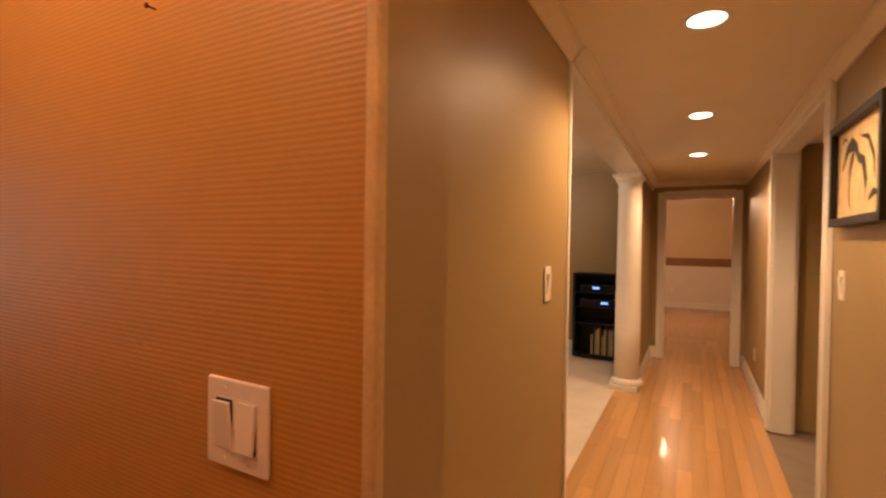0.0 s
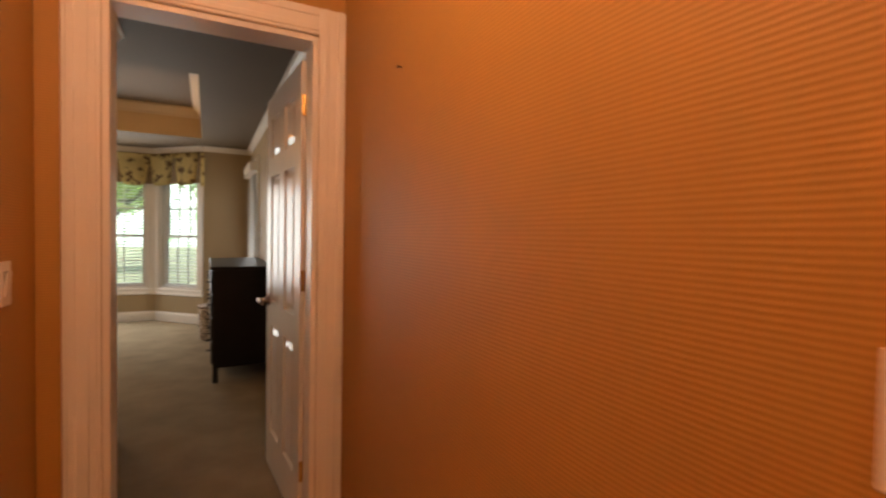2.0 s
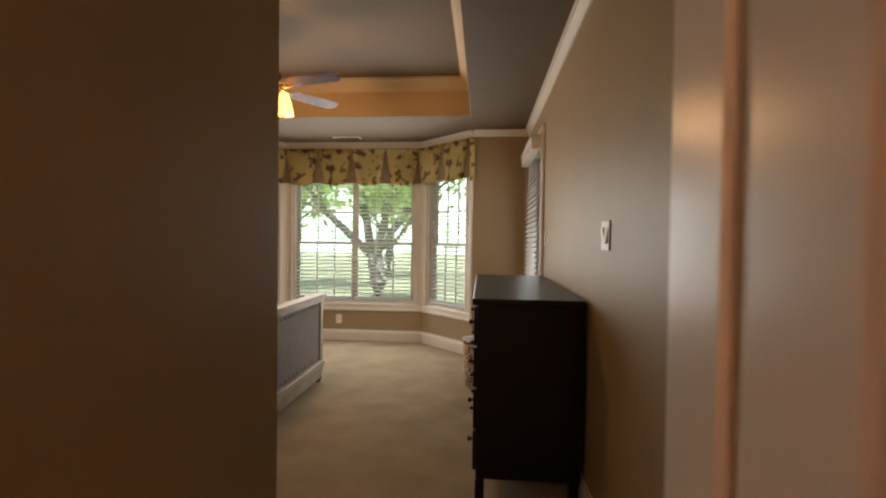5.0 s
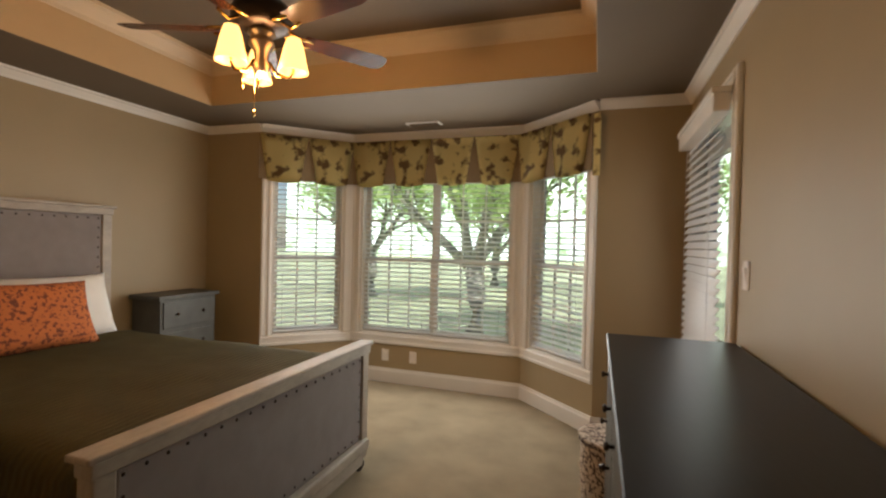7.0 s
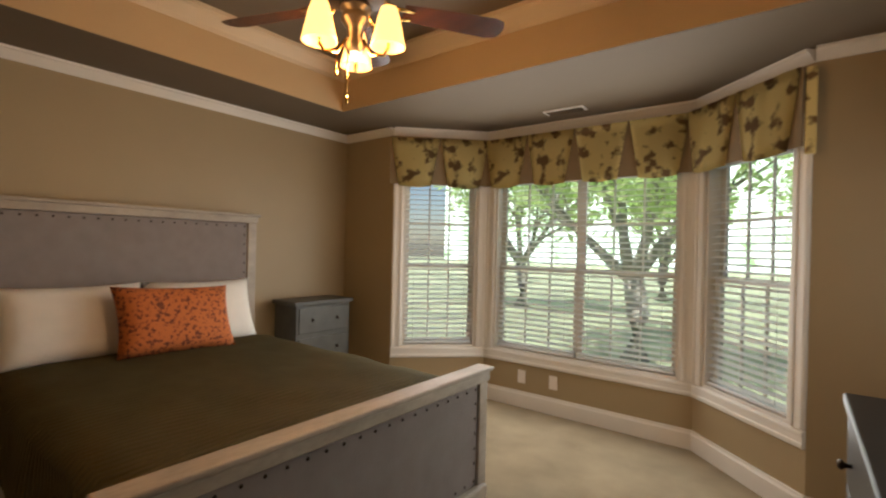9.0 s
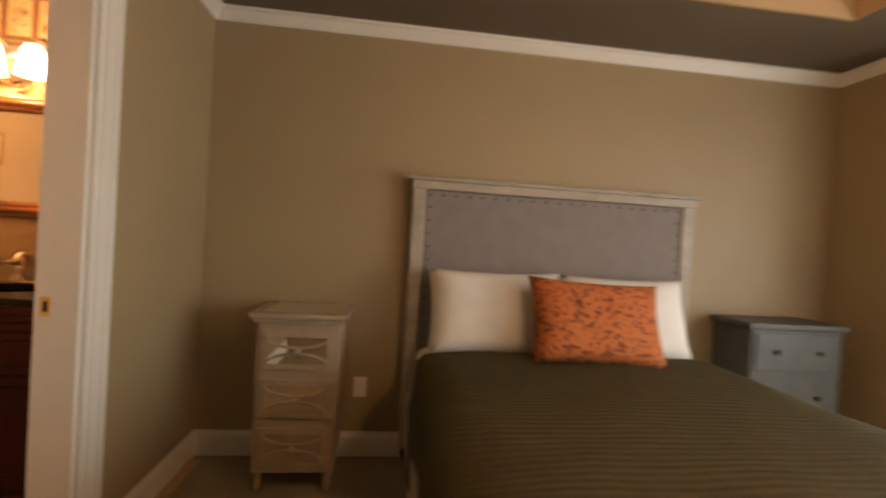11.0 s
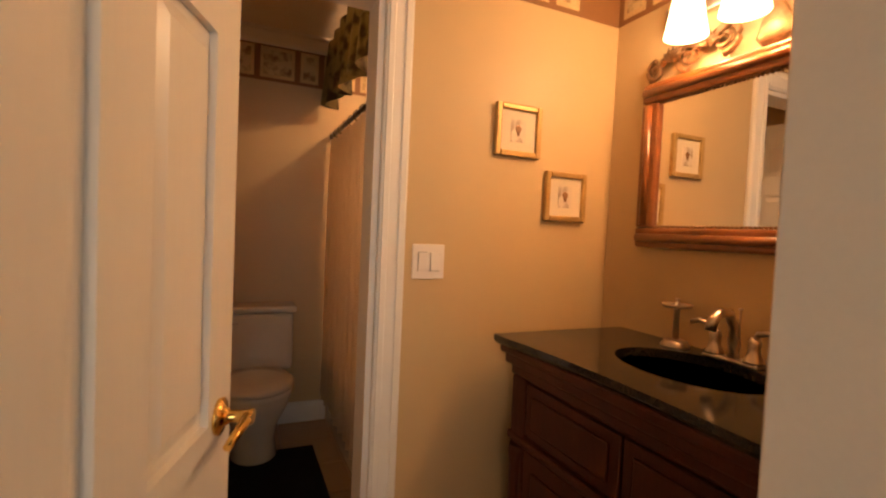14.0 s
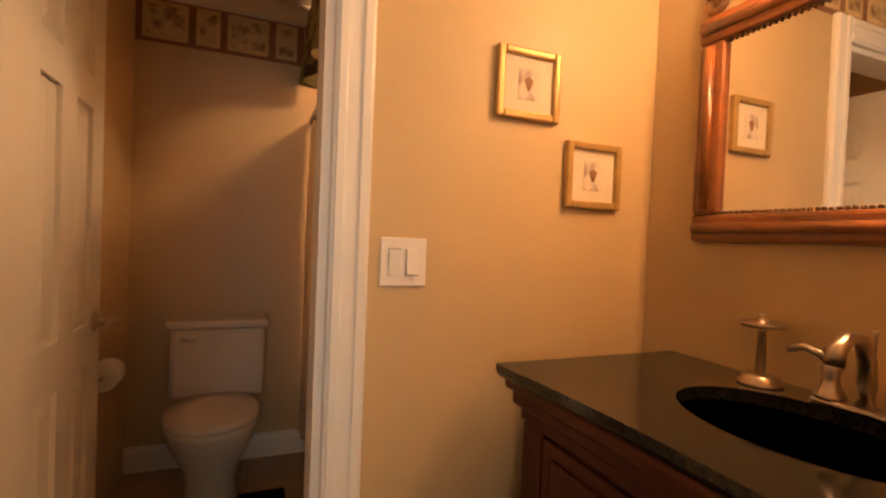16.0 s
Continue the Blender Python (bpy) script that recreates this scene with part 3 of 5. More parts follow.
# crown and base
room = [(-0.50, S), (W, S), (W, N), bay[0], bay[1], bay[2], bay[3], (E, N), (E, -1.28)]
for a, b in list(zip(room, room[1:])) + [((-0.50, -1.28), (-0.50, S))]:
    strip("crown", a, b, crown(CB, 0.8), M_WHITE, "white crown moulding under the ceiling")
for a, b in (((-0.50, S), (-1.752, S)), ((-2.817, S), (W, S)), ((W, S), (W, N)), ((W, N), bay[0]), (bay[0], bay[1]), (bay[1], bay[2]), (bay[2], bay[3]), (bay[3], (E, N)),
             ((E, 2.745), (E, -1.28)), ((-0.50, -1.28), (-0.50, S)), ((BX, BY), (BX, -0.03)), ((-2.682, BY), (BX, BY)), ((-1.85, WB), (-2.72, WB)), ((-1.85, -0.03), (-1.85, BY)),
             ((6.5, -4.28), (4.49, -4.28)), ((2.67, -4.28), (0.0, -4.28)), ((5.15, -3.28), (6.5, -3.28)), ((6.5, -3.28), (6.5, -3.37)), ((11.9, -1.6), (11.9, -5.4)), ((0.69, -3.29), (1.96, -3.29)), ((6.3, -0.2), (6.3, -3.09))):
    baseboard(a, b)
for a, b in (((BX, WB), (BX, BY - 0.12)), ((BX, BY), (BX, -0.03)), ((-1.85, BY), (BX, BY)), ((-1.85, WB), (BX, WB)), ((-1.85, -0.03), (-1.85, BY))):
    strip("crown_bath", a, b, crown(2.455), M_WHITE, "white crown moulding")
for a, b in (((-0.48, -3.3), (-0.48, -1.41)), ((-0.48, -1.416), (0.512, -1.416)), ((0.512, -1.416), (0.512, -3.28))):
    strip("crown_foyer", a, b, crown(CB, 1.5), M_WHITE, "white crown moulding")
for a, b in (((6.5, -4.28), (-0.4, -4.28)), ((0.69, -3.29), (1.96, -3.29)), ((6.5, -3.28), (6.5, -4.28)), ((1.97, -3.302), (6.5, -3.302))):
    strip("crown_hall", a, b, crown(2.185, 0.7), M_CREAM, "slim cream cove moulding")
strip("chair_rail_band", (11.9, -1.6), (11.9, -5.4), [(0, 0.95), (0.02, 0.95), (0.02, 1.13), (0, 1.13)], M_BROWN, "brown patterned wall border band", "border")
strip("wainscot", (11.9, -1.6), (11.9, -5.4), [(0, 0.14), (0.008, 0.14), (0.008, 0.95), (0, 0.95)], M_CREAM, "cream lower wall", "wall")

# doors
casing("door_frame_1", (-0.63, -1.41), (0.705, -1.41), 0.33, 1.03, 2.08, 0.13, "white moulded casing round the bedroom doorway", width=0.11)
panel_door("door_1", pose(0.40, -1.262, 0, 0, 0, 94), 0.745, 2.03, "white six-panel door standing open into the bedroom", M_NICKEL, M_BRASS)
casing("door_frame_2", (-0.63, S), (W - 0.13, S), 1.265, 2.045, 2.06, 0.13, "white moulded casing round the bathroom doorway", width=0.14)
panel_door("door_2", pose(-1.929, 0.012, 0, 0, 0, 252.4), 0.735, 2.03, "white six-panel door standing open into the bathroom", M_BRASS, M_BRASS)
tagged(part("strike_plate", B((-2.6595, 0.022, 0.94), (-2.6555, 0.052, 1.005)), M_BRASS, bpy.data.objects["door_frame_2"]), "brass strike plate")
# no opening is cut: a thin black box paints the hole's shade
part("strike_hole_shade", B((-2.6552, 0.031, 0.955), (-2.6542, 0.043, 0.99)), M_INK_SHADE, bpy.data.objects["door_frame_2"])
for o in ("strike_plate", "strike_hole_shade"):
    bpy.data.objects[o].matrix_parent_inverse = bpy.data.objects["door_frame_2"].matrix_world.inverted()
casing("door_frame_3", (-1.85, BY), (BX, BY), 0.10, 0.728, 2.06, 0.12, "white moulded casing round the toilet-room doorway", width=0.10)
panel_door("door_3", pose(-1.95, -1.342, 0, 0, 0, 270.3), 0.615, 2.03, "white six-panel door standing open into the toilet room", M_NICKEL, M_BRASS)
casing("door_frame_4", (6.5, -4.28), (-0.61, -4.28), 2.115, 3.72, 2.12, 0.13, "wide white cased opening off the hall", width=0.09)
casing("door_frame_5", (6.5, -3.15), (6.5, -4.41), 0.27, 1.02, 2.0, 0.13, "tan cased doorway at the end of the hall", width=0.06)
casing("door_frame_6", (E, N), (E, -1.28), 0.22, 1.15, 2.15, 0.13, "white casing round the glazed outer door", both=False)
outer = thing("door_4", "white glazed outer door with a lowered blind", "door", along((E, N), (E, -1.28)), kind="structure")
part("leaf_frame", box(box(box(B((0.24, 0.06, 0.01), (0.36, 0.10, 2.08)), (1.0, 0.06, 0.01), (1.12, 0.10, 2.08)), (0.36, 0.06, 1.96), (1.0, 0.10, 2.08)), (0.36, 0.06, 0.01), (1.0, 0.10, 0.25)), M_DOOR, outer)
part("pane", B((0.36, 0.078, 0.25), (1.0, 0.084, 1.96)), M_GLASS, outer).visible_shadow = False
part("door_handle", tube(bmesh.new(), [(1.06, 0.06, 0.95), (1.06, 0.0, 0.95), (1.0, -0.005, 0.95)], 0.012), M_DARKMETAL, outer)


def slat_mesh(length, tilt):
    bm = bmesh.new()
    box(bm, (0.0, -0.022, -0.0014), (length, 0.022, 0.0014), 0, Matrix.Rotation(radians(tilt), 4, "X"))
    return mesh_of("slat", bm, M_BLIND)


def blind(m, length, top, bottom, label, step=0.046, tilt=14):
    root = thing("window_blind", label, "blind", m)
    part("head_rail", B((0, -0.03, top - 0.05), (length, 0.03, top), 0.004), M_BLIND, root)
    part("bottom_rail", B((0, -0.024, bottom), (length, 0.024, bottom + 0.018), 0.003), M_BLIND, root)
    me = slat_mesh(length, tilt)
    k = int((top - 0.07 - bottom) / step)
    for i in range(k):
        piece("slat", me, root, pose(0, 0, bottom + 0.04 + i * step))
    for x in (0.12 * length, 0.88 * length):
        part("ladder_cord", tube(bmesh.new(), [(x, -0.024, bottom), (x, -0.024, top - 0.05)], 0.0015, 5), M_BLIND, root)
    return root


def sash_window(name, p0, p1, u0, u1, panes, label):
    """Double-hung sashes with glazing bars, side by side, in a cased bay opening."""
    root = casing(name, p0, p1, u0, u1, 2.06, 0.13, label, bottom=0.48, both=False)
    w = (u1 - u0 - 0.036) / panes
    for k in range(panes):
        a = u0 + 0.018 + k * w
        for z0, z1, y in ((0.498, 1.25, 0.075), (1.21, 2.042, 0.105)):
            bm = bmesh.new()
            t = 0.04
            box(bm, (a, y - 0.016, z0), (a + t, y + 0.016, z1))
            box(bm, (a + w - t, y - 0.016, z0), (a + w, y + 0.016, z1))
            box(bm, (a + t, y - 0.016, z0), (a + w - t, y + 0.016, z0 + t))
            box(bm, (a + t, y - 0.016, z1 - t), (a + w - t, y + 0.016, z1))
            f = part("sash", bm, M_WHITE, root)
            iw, ih = (w - 2 * t) / 3, (z1 - z0 - 2 * t) / 2
            for i in (1, 2):
                part("glazing_bar", B((a + t + iw * i - 0.007, y - 0.009, z0 + t), (a + t + iw * i + 0.007, y + 0.009, z1 - t)), M_WHITE, f)
            part("glazing_bar", B((a + t, y - 0.008, z0 + t + ih - 0.007), (a + w - t, y + 0.008, z0 + t + ih + 0.007)), M_WHITE, f)
            pane = part("pane", B((a + t, y - 0.002, z0 + t), (a + w - t, y + 0.002, z1 - t)), M_GLASS, f)
            pane.visible_shadow = False
        blind(along(p0, p1) @ pose(a + 0.012, 0.03, 0), w - 0.024, 2.03, 0.51, "white slatted window blind, slats open")
    return root


sash_window("window_1", bay[0], bay[1], 0.10, side - 0.10, 1, "white double-hung side window of the bay")
sash_window("window_2", bay[1], bay[2], 0.10, 1.66, 2, "white double-hung pair of windows in the bay")
sash_window("window_3", bay[2], bay[3], 0.10, side - 0.10, 1, "white double-hung side window of the bay")
blind(along((E, N), (E, -1.28)) @ pose(0.22, -0.05, 0), 0.90, 2.15, 0.70, "white slatted blind over the outer door", tilt=58)
tagged(part("blind_valance", box(B((E - 0.105, 2.83, 2.055), (E - 0.03, 3.81, 2.165), 0.006), (E - 0.115, 2.82, 2.14), (E - 0.03, 3.82, 2.17), 0.006), M_WHITE), "white wooden blind cornice", "blind valance")

# valance
val = thing("valance", "yellow toile pleated window valance with brown lining", "valance")
runs = [((-3.05, 3.955), (-2.385, 4.55), 2), ((-2.385, 4.55), (-0.695, 4.55), 4), ((-0.695, 4.55), (-0.06, 3.955), 2)]
for p0, p1, k in runs:
    n = math.hypot(p1[0] - p0[0], p1[1] - p0[1])
    m = along(p0, p1)
    w = n / k
    part("lining", B((0, -0.030, 1.97), (n, -0.020, 2.385)), M_PLEAT, val).matrix_basis = m
    for i in range(k):
        bm = bmesh.new()
        grid = {}
        for r in range(7):
            z = 2.385 - 0.43 * r / 6
            inset = 0.006 + 0.070 * (r / 6)
            for c in range(9):
                u = i * w + inset + (w - 2 * inset) * c / 8
                sag = -0.02 * (r / 6) * math.sin(math.pi * c / 8)
                y = -0.045 - 0.035 * (r / 6) * math.sin(math.pi * c / 8) - 0.006 * math.sin(c * 2.1 + i)
                grid[r, c] = bm.verts.new((u, y, z + sag))
        for r in range(6):
            for c in range(8):
                bm.faces.new((grid[r, c], grid[r + 1, c], grid[r + 1, c + 1], grid[r, c + 1])).smooth = True
        bmesh.ops.solidify(bm, geom=bm.faces[:], thickness=0.006)
        part("swag", bm, M_VALANCE, val).matrix_basis = m
tail = part("tail", B((0.0, -0.02, 1.93), (0.05, 0.0, 2.385), 0.006), M_VALANCE, val)
tail.matrix_basis = pose(-0.07, 3.965, 0, 0, 0, 0)

vent = thing("ceiling_vent", "white louvred air vent in the ceiling", "vent")
part("frame", B((-1.70, 4.25, CB - 0.010), (-1.38, 4.37, CB - 0.001), 0.002), M_WHITE, vent)
me = mesh_of("slat", box(bmesh.new(), (-0.14, -0.006, -0.001), (0.14, 0.006, 0.001), 0, Matrix.Rotation(radians(35), 4, "X")), M_CEIL)
for i in range(6):
    piece("slat", me, vent, pose(-1.54, 4.27 + i * 0.016, CB - 0.013))

# ---- bedroom things ----


def bed():
    root = thing("bed", "upholstered grey bed with weathered wood frame and dark green quilt", "bed")
    y0, y1 = 1.275, 2.985

    def framed(name, x, y0, y1, top, low, deep):
        g = part(name, B((x + 0.012, y0 + 0.075, low), (x + deep - 0.010, y1 - 0.075, top - 0.072), 0.012), M_LINEN, root, "grey linen upholstered panel")
        for y in (y0, y1 - 0.075):
            part("post", B((x, y, 0.08), (x + deep, y + 0.075, top - 0.05), 0.008), M_GREYWOOD, g)
        part("cap_rail", box(B((x - 0.012, y0 - 0.025, top - 0.022), (x + deep + 0.020, y1 + 0.025, top), 0.006), (x, y0 - 0.008, top - 0.072), (x + deep + 0.008, y1 + 0.008, top - 0.022), 0.006), M_GREYWOOD, g)
        part("bottom_rail", box(B((x - 0.004, y0 + 0.02, low - 0.07), (x + deep + 0.024, y1 - 0.02, low), 0.012), (x + 0.01, y0 + 0.05, low - 0.16), (x + deep, y1 - 0.05, low - 0.07), 0.006), M_GREYWOOD, g)
        nail = mesh_of("nailhead", lathe(bmesh.new(), [(0.008, 0), (0.006, 0.004), (0.002, 0.006)], seg=8, m=Matrix.Rotation(radians(90), 4, "Y")), M_DARKMETAL)
        k = int((y1 - y0 - 0.2) / 0.075)
        for i in range(k + 1):
            for z in ((top - 0.10, low + 0.03) if name == "footboard" else (top - 0.10,)):
                piece("nailhead", nail, g, pose(x + deep - 0.011, y0 + 0.10 + i * (y1 - y0 - 0.2) / k, z))
        zz = top - 0.17
        while zz > low + 0.06:
            for y in (y0 + 0.10, y1 - 0.10):
                piece("nailhead", nail, g, pose(x + deep - 0.011, y, zz))
            zz -= 0.075
        for y in (y0 + 0.045, y1 - 0.045):
            part("foot", lathe(bmesh.new(), [(0.018, 0), (0.032, 0.03), (0.036, 0.05), (0.022, 0.075), (0.030, 0.10)], (x + deep / 2, y, 0), 14), M_DARKMETAL, g)
        return g
    framed("headboard", -3.69, y0, y1, 1.632, 0.42, 0.085)
    framed("footboard", -1.408, 1.282, 2.95, 0.79, 0.20, 0.065)
    for y in (1.295, 2.90):
        part("side_rail", B((-3.61, y, 0.16), (-1.40, y + 0.035, 0.36), 0.006), M_GREYWOOD, root)
    part("mattress", B((-3.60, 1.345, 0.30), (-1.415, 2.91, 0.675), 0.05), M_SHEET, root)
    return root


bed()


def draped(name, label, category, x0, x1, y0, y1, top, low, mat):
    """A cover lying over the mattress and hanging down both sides."""
    bm = bmesh.new()
    prof = [(y0 - 0.035, low), (y0 - 0.03, (low + top) / 2), (y0 - 0.012, top - 0.05), (y0 + 0.03, top - 0.010)]
    prof += [(y0 + 0.03 + (y1 - y0 - 0.06) * k / 14, top + 0.012 * math.sin(math.pi * k / 14)) for k in range(1, 14)]
    prof += [(y1 - 0.03, top - 0.010), (y1 + 0.012, top - 0.05), (y1 + 0.03, (low + top) / 2), (y1 + 0.035, low)]
    nx = 40
    rows = []
    for i in range(nx + 1):
        x = x0 + (x1 - x0) * i / nx
        row = []
        for j, (y, z) in enumerate(prof):
            w = 0.012 * noise.noise(Vector((x * 4, y * 4, 0)))
            out = 0.018 * math.sin(x * 9 + j) * (1 if j in (0, 1, len(prof) - 1, len(prof) - 2) else 0)
            row.append(bm.verts.new((x, y + out, z + w)))
        rows.append(row)
    for a, b in zip(rows, rows[1:]):
        for j in range(len(prof) - 1):
            bm.faces.new((a[j], a[j + 1], b[j + 1], b[j])).smooth = True
    bmesh.ops.solidify(bm, geom=bm.faces[:], thickness=0.014)
    return tagged(part(name, bm, mat), label, category)


draped("quilt", "dark olive green channel-quilted bedspread on the bed", "quilt", -3.30, -1.425, 1.335, 2.93, 0.71, 0.24, M_QUILT)


def cushion(name, label, m, w, h, t, mat):
    bm = bmesh.new()
    n = 14
    for s in (-1, 1):
        g = {}
        for i in range(n + 1):
            for j in range(n + 1):
                u, v = 2 * i / n - 1, 2 * j / n - 1
                pinch = 1 - 0.07 * (1 - abs(u) ** 2) * abs(v) ** 3
                pinch2 = 1 - 0.07 * (1 - abs(v) ** 2) * abs(u) ** 3
                d = t / 2 * ((1 - u ** 4) * (1 - v ** 4)) ** 0.55
                d += 0.008 * noise.noise(Vector((u * 2.5, v * 2.5, s))) * (1 - max(abs(u), abs(v)) ** 3)
                g[i, j] = bm.verts.new((u * w / 2 * pinch2, s * d, v * h / 2 * pinch))
        for i in range(n):
            for j in range(n):
                bm.faces.new((g[i, j], g[i + 1, j], g[i + 1, j + 1], g[i, j + 1])).smooth = True
    bmesh.ops.remove_doubles(bm, verts=bm.verts, dist=0.0004)
    ob = part(name, bm, mat)
    ob.matrix_world = m
    return tagged(ob, label, "pillow")


for y in (1.745, 2.49):
    tagged(cushion("pillow", "plump white cotton bed pillow against the headboard", pose(-3.43, y, 0.90, -20, 0, 90), 0.74, 0.48, 0.20, M_SHEET), group="white pillows")
cushion("throw_pillow", "orange leopard-spotted throw pillow leaning on the white pillows", pose(-3.19, 2.21, 0.91, -24, 2, 90), 0.70, 0.44, 0.16, M_LEOPARD)


def mirrored_nightstand():
    root = thing("nightstand", "narrow taupe nightstand with three mirrored lattice drawers", "nightstand", pose(-3.67, 0.748, 0))
    d, w, h = 0.38, 0.39, 0.86
    part("body", B((0, -w / 2, 0.10), (d, w / 2, h - 0.03), 0.004), M_TAUPEWOOD, root)
    part("tabletop", box(B((-0.005, -w / 2 - 0.035, h - 0.006), (d + 0.035, w / 2 + 0.035, h + 0.02), 0.006), (0, -w / 2 - 0.018, h - 0.03), (d + 0.018, w / 2 + 0.018, h - 0.006), 0.005), M_TAUPEWOOD, root)
    part("mirror_inset", B((0.03, -w / 2 + 0.02, h + 0.020), (d - 0.01, w / 2 - 0.02, h + 0.0225)), M_MIRROR, root)
    for x in (0.03, d - 0.03):
        for y in (-w / 2 + 0.03, w / 2 - 0.03):
            part("leg", lathe(bmesh.new(), [(0.014, 0), (0.022, 0.03), (0.016, 0.06), (0.025, 0.10)], (x, y, 0), 12), M_TAUPEWOOD, root)
    for z0 in (0.135, 0.37, 0.605):
        dr = part("drawer", B((d, -w / 2 + 0.025, z0), (d + 0.014, w / 2 - 0.025, z0 + 0.19), 0.004), M_TAUPEWOOD, root)
        part("mirror_panel", B((d + 0.0142, -w / 2 + 0.055, z0 + 0.03), (d + 0.0165, w / 2 - 0.055, z0 + 0.16)), M_MIRROR, dr, "mirrored drawer front")
        bm = bmesh.new()
        for s in (-1, 1):
            for e in (-1, 1):
                pts = [(d + 0.019, s * 0.145 * math.cos(a), z0 + 0.095 + e * (0.066 - 0.052 * math.sin(a))) for a in [math.pi * k / 16 for k in range(9)]]
                tube(bm, pts, 0.006, 6)
        part("lattice", bm, M_TAUPEWOOD, dr, "curved wooden lattice")
        part("knob", lathe(bmesh.new(), [(0.005, 0), (0.006, 0.012), (0.013, 0.02), (0.010, 0.028)], m=Matrix.Translation((d + 0.016, 0, z0 + 0.095)) @ Matrix.Rotation(radians(90), 4, "Y"), seg=14), M_NICKEL, dr, "glass and nickel knob")


mirrored_nightstand()


def grey_chest():
    root = thing("bedside_chest", "grey-green painted two-drawer bedside chest", "nightstand", pose(-3.675, 3.495, 0) @ Matrix.Diagonal((0.86, 0.95, 1.155, 1)))
    part("body", B((0, -0.30, 0.08), (0.36, 0.30, 0.765), 0.004), M_BLUEWOOD, root)
    part("tabletop", B((-0.005, -0.33, 0.765), (0.39, 0.33, 0.795), 0.008), M_BLUEWOOD, root)
    part("plinth", B((0.005, -0.315, 0.0), (0.375, 0.315, 0.09), 0.008), M_BLUEWOOD, root)
    for z0 in (0.12, 0.34, 0.56):
        dr = part("drawer", B((0.36, -0.275, z0), (0.374, 0.275, z0 + 0.185), 0.004), M_BLUEWOOD, root)
        for y in (-0.14, 0.14):
            part("knob", lathe(bmesh.new(), [(0.006, 0), (0.006, 0.01), (0.014, 0.018), (0.008, 0.026)], m=Matrix.Translation((0.374, y, z0 + 0.095)) @ Matrix.Rotation(radians(90), 4, "Y"), seg=12), M_DARKMETAL, dr)


grey_chest()


def dresser():
    root = thing("dresser", "long black lacquered dresser with drawers", "dresser")
    x0, x1, y0, y1, h = 0.045, 0.555, 1.083, 2.675, 1.004
    part("body", B((x0 + 0.012, y0 + 0.012, 0.13), (x1, y1 - 0.012, h - 0.03), 0.004), M_BLACK, root)
    part("tabletop", B((x0 - 0.012, y0 - 0.012, h - 0.03), (x1 + 0.008, y1 + 0.012, h), 0.005), M_BLACK, root)
    for x in (x0 + 0.032, x1 - 0.03):
        for y in (y0 + 0.035, (y0 + y1) / 2, y1 - 0.035):
            bm = bmesh.new()
            box(bm, (x - 0.022, y - 0.022, 0), (x + 0.022, y + 0.022, 0.135), 0.003)
            part("leg", bm, M_BLACK, root)
    for c in range(2):
        for r in range(4):
            w = (y1 - y0 - 0.10) / 2
            a = y0 + 0.04 + c * (w + 0.02)
            z = 0.16 + r * 0.203
            dr = part("drawer", B((x0 - 0.004, a, z), (x0 + 0.013, a + w, z + 0.193), 0.003), M_BLACK, root)
            for y in (a + 0.2 * w, a + 0.8 * w):
                part("knob", lathe(bmesh.new(), [(0.006, 0), (0.006, 0.012), (0.015, 0.020), (0.009, 0.028)], m=Matrix.Translation((x0 - 0.004, y, z + 0.09)) @ Matrix.Rotation(radians(-90), 4, "Y"), seg=12), M_DARKMETAL, dr)


dresser()

basket = thing("basket", "brown and cream woven storage basket on the carpet", "basket", pose(0.09, 2.95, 0) @ Matrix.Diagonal((1, 1, 1.18, 1)))
part("body", lathe(bmesh.new(), [(0.12, 0.0), (0.15, 0.02), (0.165, 0.15), (0.17, 0.30), (0.172, 0.34), (0.16, 0.34), (0.15, 0.10), (0.02, 0.04)], seg=28), M_WICKER, basket)
part("rim", lathe(bmesh.new(), [(0.165, 0.332), (0.180, 0.336), (0.180, 0.355), (0.162, 0.355)], seg=28), M_WICKER, basket)


